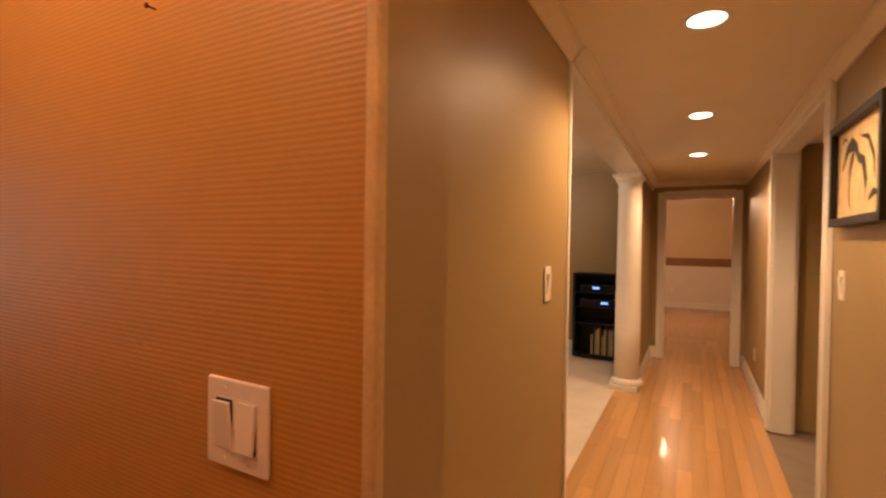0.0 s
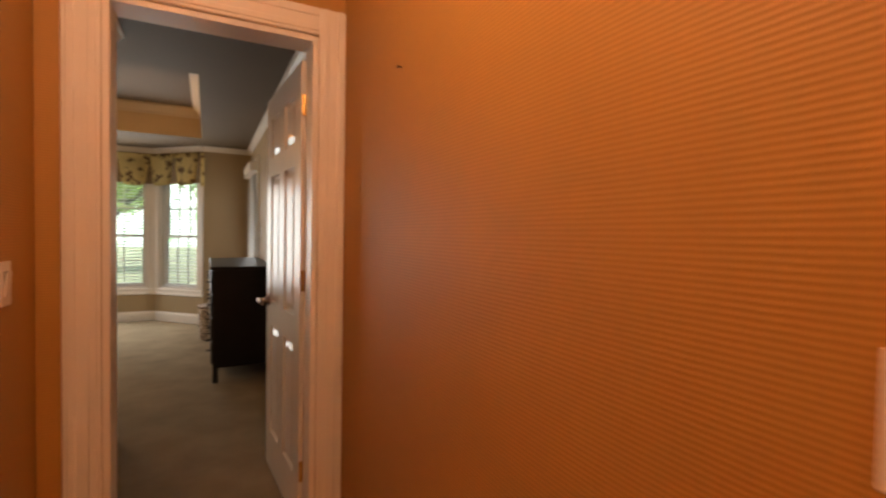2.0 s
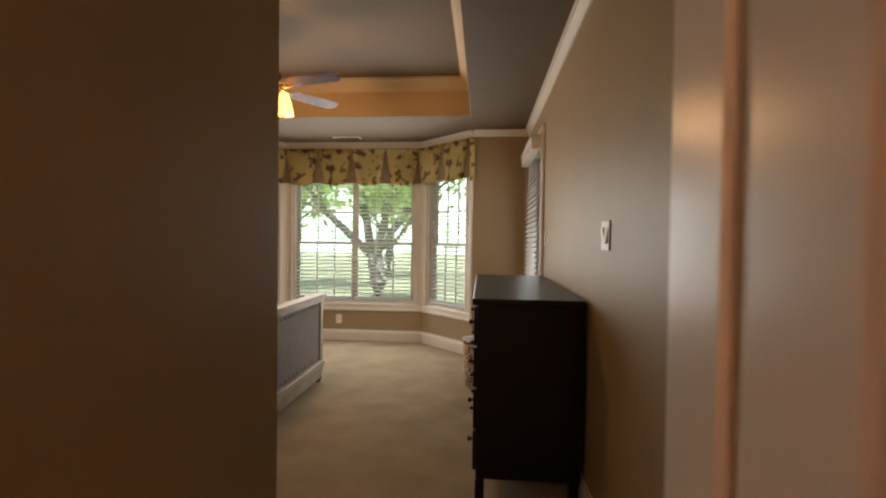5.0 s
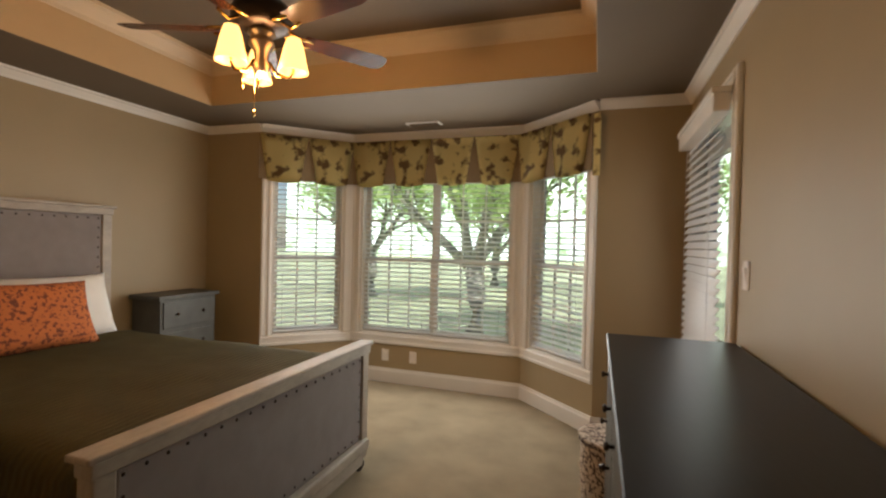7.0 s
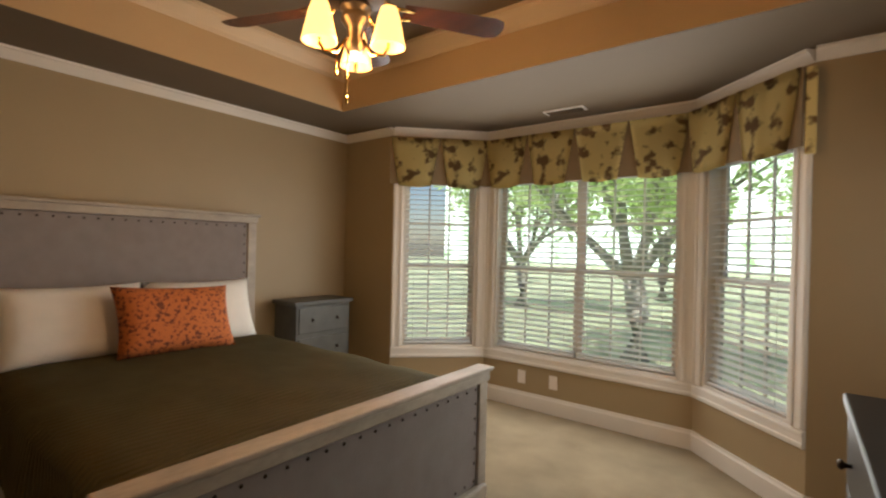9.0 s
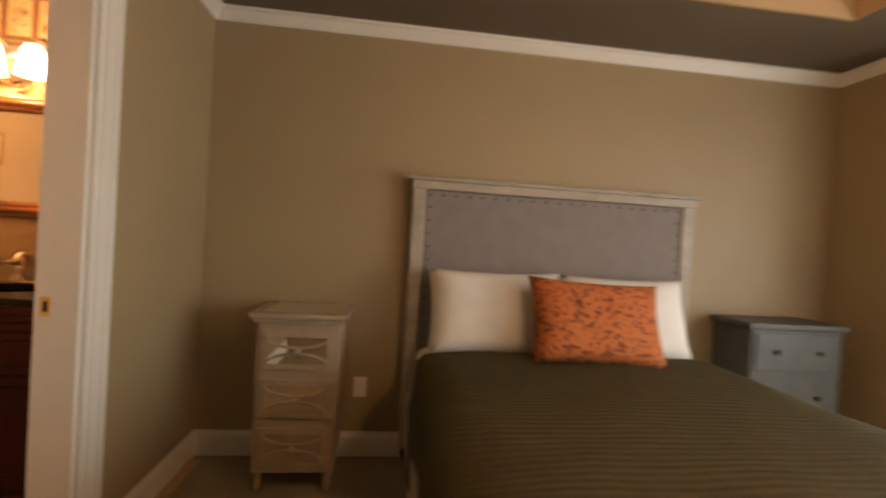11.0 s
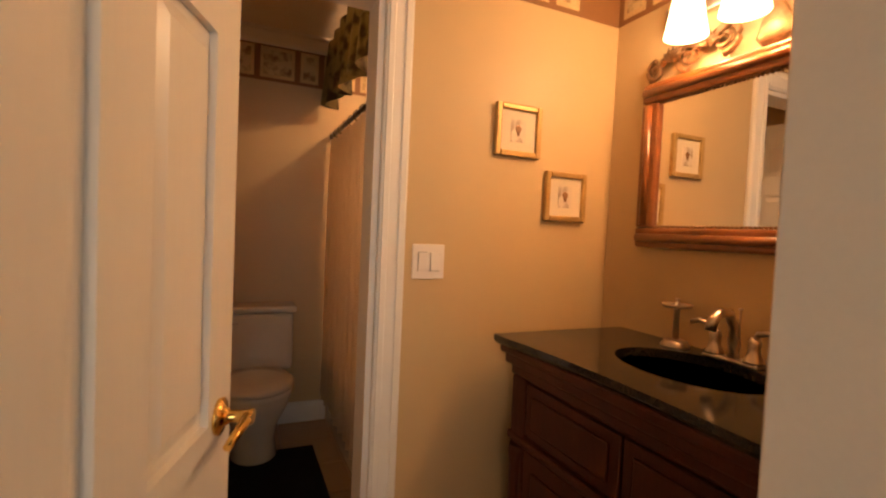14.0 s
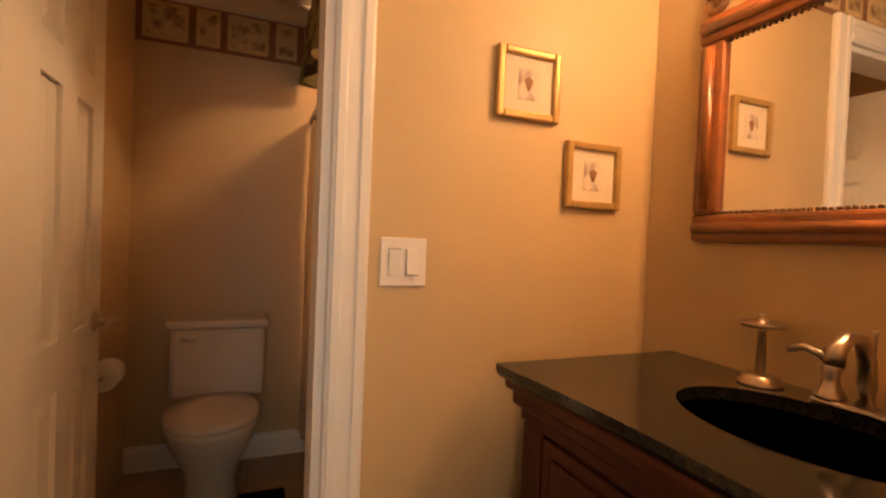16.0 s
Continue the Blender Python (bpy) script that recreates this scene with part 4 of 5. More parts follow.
def ceiling_fan():
    root = thing("ceiling_fan", "cherry-bladed brass ceiling fan with three lit shades", "ceiling fan", pose(FAN[0], FAN[1], 0.05))
    part("downrod", lathe(bmesh.new(), [(0.07, 2.788), (0.065, 2.75), (0.018, 2.73), (0.018, 2.48), (0.05, 2.47)], seg=20), M_DARKMETAL, root)
    part("motor", lathe(bmesh.new(), [(0.05, 2.47), (0.12, 2.455), (0.14, 2.42), (0.14, 2.37), (0.11, 2.345), (0.06, 2.335)], seg=28), M_DARKMETAL, root)
    part("light_kit", lathe(bmesh.new(), [(0.06, 2.335), (0.065, 2.32), (0.045, 2.31), (0.055, 2.29), (0.06, 2.27), (0.035, 2.24), (0.03, 2.20), (0.045, 2.17), (0.03, 2.14), (0.008, 2.12)], seg=20), M_NICKEL, root)
    for k in range(5):
        a = radians(-17 + 72 * k)
        m = Matrix.Rotation(a, 4, "Z")
        arm = part("blade_arm", tube(tube(bmesh.new(), [m @ Vector(p) for p in ((0.10, 0.02, 2.37), (0.16, 0.05, 2.33), (0.24, 0.035, 2.335))], 0.008, 6), [m @ Vector(p) for p in ((0.10, -0.02, 2.37), (0.16, -0.05, 2.33), (0.24, -0.035, 2.335))], 0.008, 6), M_BRASS, root)
        bm = bmesh.new()
        out = [(0.20, -0.050), (0.40, -0.062), (0.60, -0.068), (0.645, -0.055), (0.66, -0.02), (0.66, 0.02), (0.645, 0.055), (0.60, 0.068), (0.40, 0.062), (0.20, 0.050)]
        tilt = m @ Matrix.Translation((0, 0, 2.342)) @ Matrix.Rotation(radians(-12), 4, "X")
        vs = [bm.verts.new(tilt @ Vector((x, y, 0))) for x, y in out]
        bm.faces.new(vs)
        bmesh.ops.solidify(bm, geom=bm.faces[:], thickness=0.008)
        part("blade", bm, M_FANWOOD, arm)
    for k in range(3):
        a = radians(16 + 120 * k)
        c, s = math.cos(a), math.sin(a)
        arm = part("lamp_arm", tube(bmesh.new(), [(0.04 * c, 0.04 * s, 2.19), (0.08 * c, 0.08 * s, 2.125), (0.135 * c, 0.135 * s, 2.115), (0.155 * c, 0.155 * s, 2.14), (0.155 * c, 0.155 * s, 2.16)], 0.007), M_BRASS, root)
        sh = part("shade", lathe(bmesh.new(), [(0.032, 2.30), (0.045, 2.26), (0.060, 2.19), (0.070, 2.145), (0.066, 2.145), (0.055, 2.19), (0.040, 2.26), (0.028, 2.296)], (0.155 * c, 0.155 * s, 0), 24), M_SHADE, arm, "glowing amber glass shade")
        sh.visible_shadow = False
    for x, z in ((-0.09, 2.08), (-0.02, 1.95)):
        ch = part("pull_chain", tube(bmesh.new(), [(x, -0.02, 2.15), (x, -0.02, z)], 0.0025, 6), M_BRASS, root)
        part("pull_knob", lathe(bmesh.new(), [(0.004, 0.015), (0.009, 0), (0.004, -0.02)], (x, -0.02, z), 10), M_BRASS, ch)


ceiling_fan()

# switches and outlets
switch(pose(0.512, -3.20, 1.152, 0, 0, -90), 2)
switch(pose(-0.48, -1.668, 1.149, 0, 0, 90), 1)
switch(pose(1.687, -3.29, 1.264), 1)
switch(pose(-0.495, -0.91, 1.16, 0, 0, 90), 2)
switch(pose(E, 0.81, 1.306, 0, 0, -90), 2)
switch(pose(E, 2.615, 1.303, 0, 0, -90), 1)
switch(pose(-2.77, BY, 1.178, 0, 0, 180), 2)
switch(pose(2.53, -4.28, 1.25, 0, 0, 180), 1)
outlet(pose(W, 1.036, 0.40, 0, 0, 90))
for x in (-2.02, -1.72):
    outlet(pose(x, 4.62, 0.27))
outlet(pose(5.4, -4.28, 0.38, 0, 0, 180))
outlet(pose(11.888, -3.35, 0.4, 0, 0, -90))
for y, z in ((-3.0, 1.755), (-2.04, 1.786)):
    nail = part("picture_nail", lathe(bmesh.new(), [(0.002, 0), (0.002, 0.012), (0.005, 0.013), (0.004, 0.015)], m=Matrix.Translation((0.512, y, z)) @ Matrix.Rotation(radians(-90), 4, "Y"), seg=8), M_DARKMETAL)
    tagged(nail, "small dark nail in the wallpaper", "nail")

# ---- hall things ----
for x in (1.94, 3.28, 4.64):
    can = thing("downlight", "round recessed ceiling downlight, lit", "downlight", pose(x, -3.765, 2.185), group="hall downlights")
    part("trim_ring", lathe(bmesh.new(), [(0.061, -0.001), (0.082, -0.004), (0.082, -0.001)], seg=28), M_WHITE, can)
    part("lens", lathe(bmesh.new(), [(0.060, -0.0015), (0.045, -0.007), (0.01, -0.009)], seg=24), M_CAN, can).visible_shadow = False
col = thing("column", "round white column on a square moulded base", "column", pose(4.97, -3.19, 0))
part("plinth", B((-0.15, -0.11, 0), (0.15, 0.15, 0.05), 0.006), M_WHITE, col)
part("base_ring", lathe(bmesh.new(), [(0.145, 0.05), (0.15, 0.07), (0.14, 0.095), (0.122, 0.11)], seg=28), M_WHITE, col)
part("shaft", lathe(bmesh.new(), [(0.118, 0.11), (0.118, 0.6), (0.108, 1.92), (0.116, 1.94), (0.108, 1.955), (0.11, 2.0)], seg=28), M_WHITE, col)
part("capital", box(lathe(bmesh.new(), [(0.11, 2.0), (0.14, 2.045), (0.14, 2.06)], seg=28), (-0.15, -0.11, 2.06), (0.15, 0.15, 2.089), 0.004), M_WHITE, col)
cab = thing("media_cabinet", "black open media cabinet with audio equipment", "cabinet", pose(5.95, -2.72, 0))
part("carcass", box(box(box(box(B((0, -0.28, 0.02), (0.32, -0.255, 1.05)), (0, 0.255, 0.02), (0.32, 0.28, 1.05)), (0, -0.255, 1.03), (0.32, 0.255, 1.05)), (0, -0.255, 0.02), (0.32, 0.255, 0.06)), (0.30, -0.255, 0.06), (0.32, 0.255, 1.03)), M_BLACK, cab)
for z in (0.42, 0.62, 0.80):
    part("shelf", B((0.01, -0.255, z), (0.30, 0.255, z + 0.015)), M_BLACK, cab)
for z, y in ((0.64, -0.08), (0.82, 0.02)):
    rec = part("audio_receiver", B((0.02, -0.2, z), (0.26, 0.2, z + 0.09), 0.004), M_BLACK, cab)
    part("display", B((0.017, y - 0.05, z + 0.04), (0.019, y + 0.03, z + 0.065)), M_LED, rec)
rng = random.Random(5)
for i in range(12):
    part("disc_case", B((0.03, -0.24 + i * 0.026, 0.061), (0.16, -0.222 + i * 0.026, 0.061 + rng.uniform(0.22, 0.32))), (M_GREYWOOD, M_BLACK, M_PARCH)[i % 3], cab)
art = thing("wall_picture", "black-framed ink brush painting on aged paper", "picture", pose(2.27, -4.28, 1.69, 0, 0, 180) @ Matrix.Diagonal((0.76, 1, 0.88, 1)))
part("picture_frame", box(box(box(B((-0.40, -0.045, -0.23), (-0.365, 0, 0.23), 0.003), (0.365, -0.045, -0.23), (0.40, 0, 0.23), 0.003), (-0.365, -0.045, 0.195), (0.365, 0, 0.23), 0.003), (-0.365, -0.045, -0.23), (0.365, 0, -0.195), 0.003), M_BLACK, art)
part("paper", B((-0.366, -0.02, -0.196), (0.366, -0.012, 0.196)), M_PARCH, art)
STROKES = [
    ([(-0.28, 0.02), (-0.20, 0.10), (-0.12, 0.12), (-0.05, 0.09), (0.0, 0.02)], [0.006, 0.022, 0.030, 0.024, 0.008]),
    ([(-0.10, 0.08), (-0.15, 0.0), (-0.16, -0.10), (-0.14, -0.16)], [0.020, 0.014, 0.010, 0.004]),
    ([(-0.02, 0.06), (0.06, 0.02), (0.10, -0.06), (0.09, -0.13)], [0.010, 0.026, 0.022, 0.005]),
    ([(0.02, 0.13), (0.12, 0.11), (0.20, 0.03), (0.22, -0.06)], [0.004, 0.012, 0.016, 0.004]),
    ([(0.14, -0.14), (0.20, -0.11), (0.27, -0.12)], [0.006, 0.018, 0.004]),
    ([(-0.30, 0.14), (-0.24, 0.16), (-0.20, 0.14)], [0.003, 0.008, 0.003]),
]
for pts, rad in STROKES:
    stroke = part("brush_stroke", tube(bmesh.new(), [(x, 0, z) for x, z in pts], rad, 8), M_INK_SHADE, art)
    stroke.matrix_basis = Matrix.Translation((0, -0.0205, 0)) @ Matrix.Diagonal((1, 0.1, 1, 1))

# ---- bathroom things ----


def vanity():
    root = thing("vanity", "dark carved mahogany vanity cabinet", "vanity", Matrix.Diagonal((1, 1, 1.036, 1)))
    x0, x1, y0, y1 = BX + 0.003, -3.035, -1.06, -0.06
    part("body", box(box(B((x0, y0, 0.10), (x1 - 0.03, y1, 0.715), 0.004), (x1 - 0.06, y0, 0.70), (x1 - 0.03, y1, 0.80)), (x0, y0, 0.70), (x1 - 0.06, y0 + 0.03, 0.80)), M_VANITY, root)
    part("plinth", box(B((x0, y0 - 0.035, 0), (x1 + 0.015, y1, 0.09), 0.01), (x0, y0 - 0.02, 0.09), (x1, y1, 0.13), 0.012), M_VANITY, root)
    for k, (o, za, zb) in enumerate(((0.015, 0.775, 0.81), (0.030, 0.81, 0.845), (0.045, 0.845, 0.875))):
        f = -0.010 + (0, 0.018, 0.032)[k]
        part("cornice", box(B((x1 - 0.07, y0 - o, za), (x1 + f, y1, zb), 0.008), (x0, y0 - o, za), (x1 - 0.07, y0 + 0.06, zb), 0.008), M_VANITY, root)
    part("waist_moulding", B((x0, y0 - 0.018, 0.555), (x1 - 0.005, y1, 0.585), 0.010), M_VANITY, root)
    for y in (y0 + 0.035, y1 - 0.04):
        part("pilaster", lathe(B((x1 - 0.05, y - 0.04, 0.13), (x1 - 0.012, y + 0.04, 0.775), 0.006), [(0.03, 0.14), (0.034, 0.18), (0.024, 0.22), (0.028, 0.48), (0.034, 0.53), (0.03, 0.55)], (x1 - 0.022, y, 0), 14), M_VANITY, root)
    w = (y1 - y0 - 0.17) / 2
    for k in range(2):
        a = y0 + 0.08 + k * (w + 0.01)
        d = part("door", B((x1 - 0.03, a, 0.15), (x1 - 0.014, a + w, 0.55), 0.004), M_VANITY, root)
        part("door_panel", B((x1 - 0.014, a + 0.05, 0.20), (x1 - 0.006, a + w - 0.05, 0.50), 0.008), M_VANITY, d)
        f = part("drawer", B((x1 - 0.03, a, 0.60), (x1 - 0.014, a + w, 0.765), 0.004), M_VANITY, root)
        part("drawer_panel", B((x1 - 0.014, a + 0.035, 0.63), (x1 - 0.007, a + w - 0.035, 0.735), 0.006), M_VANITY, f)


vanity()
SINK = (-3.325, -0.60)
bm = bmesh.new()
# the top, with a shaped front edge, round an oval cut-out
outline = []
YA, YB2 = -1.104, -0.04
for k in range(25):
    y = YA + (YB2 - YA) * k / 24
    bow = -0.03 * math.sin(math.pi * min(1, max(0, (y + 1.02) / 0.92))) ** 0.6 if -1.02 < y < -0.10 else 0.0
    outline.append((-2.988 + bow, y))
outline += [(BX + 0.002, YB2), (BX + 0.002, YA)]
seg = 48
inner = [(SINK[0] + 0.165 * math.cos(2 * math.pi * k / seg), SINK[1] + 0.225 * math.sin(2 * math.pi * k / seg)) for k in range(seg)]


def cast(a):
    """Where a ray from the basin's centre meets the outline."""
    d = Vector((math.cos(a), math.sin(a)))
    best = None
    for (ax, ay), (bx, by) in zip(outline, outline[1:] + outline[:1]):
        ex, ey = bx - ax, by - ay
        det = d.x * -ey + ex * d.y
        if abs(det) < 1e-9:
            continue
        rx, ry = ax - SINK[0], ay - SINK[1]
        t = (rx * -ey + ex * ry) / det
        u = (d.x * ry - d.y * rx) / det
        if t > 0 and -1e-6 <= u <= 1 + 1e-6 and (best is None or t < best):
            best = t
    return (SINK[0] + d.x * best, SINK[1] + d.y * best)


angles = sorted({math.atan2(y - SINK[1], x - SINK[0]) for x, y in outline} | {-math.pi + 2 * math.pi * k / 96 for k in range(96)})
outer_v = [cast(a) for a in angles]
inner_v = [(SINK[0] + 0.165 * math.cos(a2), SINK[1] + 0.225 * math.sin(a2)) for a2 in [math.atan2(math.sin(a) / 0.225, math.cos(a) / 0.165) for a in angles]]
loops = [(inner_v, 0.908), (inner_v, 0.937), (outer_v, 0.937), (outer_v, 0.918), ([(SINK[0] + (x - SINK[0]) * 0.985, SINK[1] + (y - SINK[1]) * 0.985) for x, y in outer_v], 0.908)]
rings = [[bm.verts.new((x, y, z)) for x, y in lp] for lp, z in loops]
for a, b in zip(rings, rings[1:] + rings[:1]):
    for i in range(len(angles)):
        j = (i + 1) % len(angles)
        bm.faces.new((a[i], a[j], b[j], b[i]))
tagged(part("countertop", bm, M_GRANITE), "polished black granite countertop with shaped edge", "countertop")
basin = part("basin", lathe(bmesh.new(), [(0.172, 0.874), (0.170, 0.868), (0.160, 0.80), (0.12, 0.755), (0.05, 0.742), (0.0255, 0.741), (0.05, 0.732), (0.13, 0.748), (0.172, 0.80), (0.18, 0.874)], (*SINK, 0.032), 40, sx=1.0, sy=1.36), M_BASIN)
tagged(basin, "oval black undermount basin", "sink")

fau = thing("faucet", "brushed nickel two-handle arched basin faucet", "faucet", pose(-3.51, -0.60, 0.937))
part("deck_plate", B((-0.025, -0.085, 0), (0.025, 0.085, 0.014), 0.006), M_NICKEL, fau)
part("spout", tube(bmesh.new(), [(0, 0, 0.01), (0, 0, 0.05), (0.005, 0, 0.105), (0.03, 0, 0.145), (0.07, 0, 0.150), (0.10, 0, 0.128), (0.108, 0, 0.10)], [0.020, 0.017, 0.015, 0.014, 0.014, 0.015, 0.016], 14), M_NICKEL, fau)
part("lift_rod", tube(bmesh.new(), [(-0.02, 0, 0.01), (-0.02, 0, 0.15), (-0.02, 0, 0.16)], [0.003, 0.003, 0.007], 8), M_NICKEL, fau)
for s in (-1, 1):
    h = part("valve_body", lathe(bmesh.new(), [(0.028, 0.012), (0.028, 0.02), (0.018, 0.035), (0.014, 0.055), (0.018, 0.072), (0.012, 0.085)], (0, s * 0.060, 0), 18), M_NICKEL, fau)
    part("lever", tube(bmesh.new(), [(0, s * 0.060, 0.078), (0.01, s * 0.075, 0.10), (0.012, s * 0.105, 0.108), (0.012, s * 0.135, 0.096)], [0.008, 0.009, 0.008, 0.008], 10), M_NICKEL, h)
soap = thing("soap_stand", "brushed nickel pedestal soap dish", "soap dish", pose(-3.505, -0.797, 0.937))
part("base", lathe(bmesh.new(), [(0.045, 0), (0.046, 0.006), (0.038, 0.012), (0.038, 0.018), (0.012, 0.026)], seg=24), M_NICKEL, soap)
part("stem", lathe(bmesh.new(), [(0.010, 0.02), (0.009, 0.12), (0.013, 0.13)], seg=14), M_NICKEL, soap)
part("dish", lathe(bmesh.new(), [(0.013, 0.128), (0.042, 0.132), (0.048, 0.142), (0.042, 0.140), (0.012, 0.140), (0.005, 0.155), (0.009, 0.160)], seg=24), M_NICKEL, soap)
bot = thing("soap_bottle", "amber lotion bottle with orange label and copper pump", "bottle", pose(-3.51, -0.40, 0.937) @ Matrix.Scale(0.85, 4))
part("bottle_body", lathe(bmesh.new(), [(0.036, 0), (0.040, 0.006), (0.040, 0.105), (0.030, 0.125), (0.016, 0.135)], seg=24), M_AMBER, bot)
part("label", lathe(bmesh.new(), [(0.0405, 0.035), (0.0408, 0.036), (0.0408, 0.085), (0.0405, 0.086)], seg=24), M_ORANGE, bot, "orange printed label")
part("pump", tube(lathe(bmesh.new(), [(0.020, 0.130), (0.020, 0.150), (0.012, 0.16), (0.012, 0.175), (0.018, 0.18), (0.016, 0.195)], seg=16), [(0, 0, 0.188), (0.045, -0.01, 0.186)], 0.006), M_COPPER, bot)


def mirror():
    root = thing("wall_mirror", "large walnut-framed mirror with carved scroll crest", "mirror", pose(BX, -0.575, 0, 0, 0, 90))
    w, z0, z1, f = 0.46, 1.26, 1.868, 0.074

    def bar(name, lo, hi):
        bm = B((lo[0], -0.035, lo[1]), (hi[0], 0, hi[1]), 0.010)
        if hi[0] - lo[0] > hi[1] - lo[1]:
            zc = (lo[1] + hi[1]) / 2
            tube(bm, [(lo[0] + 0.012, -0.034, zc), (hi[0] - 0.012, -0.034, zc)], 0.015, 12)
        else:
            xc = (lo[0] + hi[0]) / 2
            tube(bm, [(xc, -0.034, lo[1] + 0.012), (xc, -0.034, hi[1] - 0.012)], 0.015, 12)
        part(name, bm, M_FRAME, root)
    bar("frame_rail", (-w, z0), (w, z0 + f))
    bar("frame_rail", (-w, z1 - f), (w, z1))
    bar("frame_stile", (-w, z0 + f), (-w + f, z1 - f))
    bar("frame_stile", (w - f, z0 + f), (w, z1 - f))
    bead = mesh_of("bead", lathe(bmesh.new(), [(0.0015, -0.005), (0.005, 0), (0.0015, 0.005)], seg=6), M_BRONZE)
    n = int((2 * w - 2 * f) / 0.014)
    for i in range(n):
        for z in (z0 + f + 0.004, z1 - f - 0.004):
            piece("bead", bead, root, pose(-w + f + 0.007 + i * 0.014, -0.020, z))
    part("glass", B((-w + f - 0.003, -0.016, z0 + f - 0.003), (w - f + 0.003, -0.010, z1 - f + 0.003)), M_MIRROR, root, "clear mirror glass")

    def scroll(cx, cz, r, s, turns=1.6, a0=0.0):
        bm = bmesh.new()
        pts, rad = [], []
        for k in range(26):
            t = k / 25
            a = a0 + s * 2 * math.pi * turns * t
            q = r * (1 - 0.82 * t)
            pts.append((cx + q * math.cos(a), -0.022, cz + q * math.sin(a)))
            rad.append(0.011 * (1 - 0.45 * t))
        tube(bm, pts, rad, 8)
        part("scroll", bm, M_BRONZE, root)
    for s in (-1, 1):
        scroll(s * 0.415, z1 + 0.040, 0.038, -s, 1.5, radians(90))
        scroll(s * 0.28, z1 + 0.055, 0.050, s, 1.6, radians(-90))
        scroll(s * 0.15, z1 + 0.075, 0.055, -s, 1.6, radians(-90))
        bm = bmesh.new()
        tube(bm, [(s * 0.44, -0.02, z1 + 0.005), (s * 0.38, -0.02, z1 + 0.07), (s * 0.30, -0.02, z1 + 0.105), (s * 0.22, -0.02, z1 + 0.06), (s * 0.12, -0.02, z1 + 0.13), (s * 0.03, -0.02, z1 + 0.12)], [0.008, 0.011, 0.012, 0.012, 0.013, 0.012], 8)
        part("vine", bm, M_BRONZE, root)
        for cx, cz in ((0.34, 0.085), (0.20, 0.09)):
            bm = bmesh.new()
            for k in range(7):
                a = radians(20 + 23 * k)
                tube(bm, [(s * cx, -0.025, z1 + cz - 0.03), (s * cx + 0.028 * math.cos(a), -0.036, z1 + cz - 0.03 + 0.028 * math.sin(a)), (s * cx + 0.055 * math.cos(a), -0.028, z1 + cz - 0.03 + 0.055 * math.sin(a))], [0.004, 0.010, 0.002], 6)
            part("leaf", bm, M_BRONZE, root)
    part("crest", lathe(bmesh.new(), [(0.03, 0), (0.055, 0.03), (0.04, 0.08), (0.012, 0.13)], (0, -0.018, z1), 16, sy=0.3), M_BRONZE, root)


mirror()
bar_light = thing("vanity_light", "three-lamp wall light with frosted glass shades, lit", "wall lamp", pose(BX, -0.60, 0.05, 0, 0, 90))
part("backplate", B((-0.36, -0.03, 2.00), (0.36, 0, 2.07), 0.008), M_NICKEL, bar_light)
for x in (-0.19, 0, 0.19):
    arm = part("lamp_arm", tube(bmesh.new(), [(x, -0.02, 2.055), (x, -0.08, 2.085), (x, -0.115, 2.07), (x, -0.12, 2.035)], 0.009), M_NICKEL, bar_light)
    sh = part("shade", lathe(bmesh.new(), [(0.030, 2.045), (0.045, 2.015), (0.058, 1.935), (0.066, 1.895), (0.062, 1.895), (0.052, 1.935), (0.038, 2.015), (0.02, 2.035)], (x, -0.12, 0), 24), M_BATHSHADE, arm, "bright frosted glass shade")
    sh.visible_shadow = False


def small_picture(x, z, w, h):
    root = thing("wall_picture", "small gold-framed print with cream mat", "picture", pose(x, BY, z, 0, 0, 180), group="small bathroom prints")
    f = 0.022
    for lo, hi in (((-w / 2, -h / 2), (-w / 2 + f, h / 2)), ((w / 2 - f, -h / 2), (w / 2, h / 2)), ((-w / 2 + f, h / 2 - f), (w / 2 - f, h / 2)), ((-w / 2 + f, -h / 2), (w / 2 - f, -h / 2 + f))):
        part("frame_bar", B((lo[0], -0.022, lo[1]), (hi[0], 0, hi[1]), 0.005), M_GILT, root)
    part("mat_board", B((-w / 2 + f, -0.010, -h / 2 + f), (w / 2 - f, -0.004, h / 2 - f)), M_MAT, root)
    part("print", B((-0.032, -0.0115, -0.042), (0.032, -0.010, 0.042)), M_PRINT, root, "faint botanical print")
    part("print_motif", lathe(bmesh.new(), [(0.002, -0.022), (0.012, 0.0), (0.016, 0.012), (0.004, 0.022)], (0, -0.0113, 0), 10, sy=0.06), M_BROWN, root)


small_picture(-3.108, 1.673, 0.199, 0.193)
small_picture(-3.34, 1.442, 0.197, 0.193)


def border(p0, p1, flip=0):
    """A paper frieze of framed scenes under the crown."""
    n = math.hypot(p1[0] - p0[0], p1[1] - p0[1])
    root = thing("wall_border", "brown wallpaper border of framed landscape scenes", "border", along(p0, p1), kind="structure")
    part("border_strip", B((0.002, -0.003, 2.155), (n - 0.002, -0.001, 2.38)), M_BROWN, root)
    u, k = 0.03, flip
    while u + 0.13 < n:
        w = 0.20 if k % 2 == 0 else 0.11
        if u + w > n:
            break
        part("mat_panel", B((u, -0.0045, 2.175), (u + w, -0.003, 2.36)), M_PARCH, root)
        part("scene_panel", B((u + 0.018, -0.006, 2.195), (u + w - 0.018, -0.0045, 2.34)), M_BORDER, root)
        u += w + 0.035
        k += 1


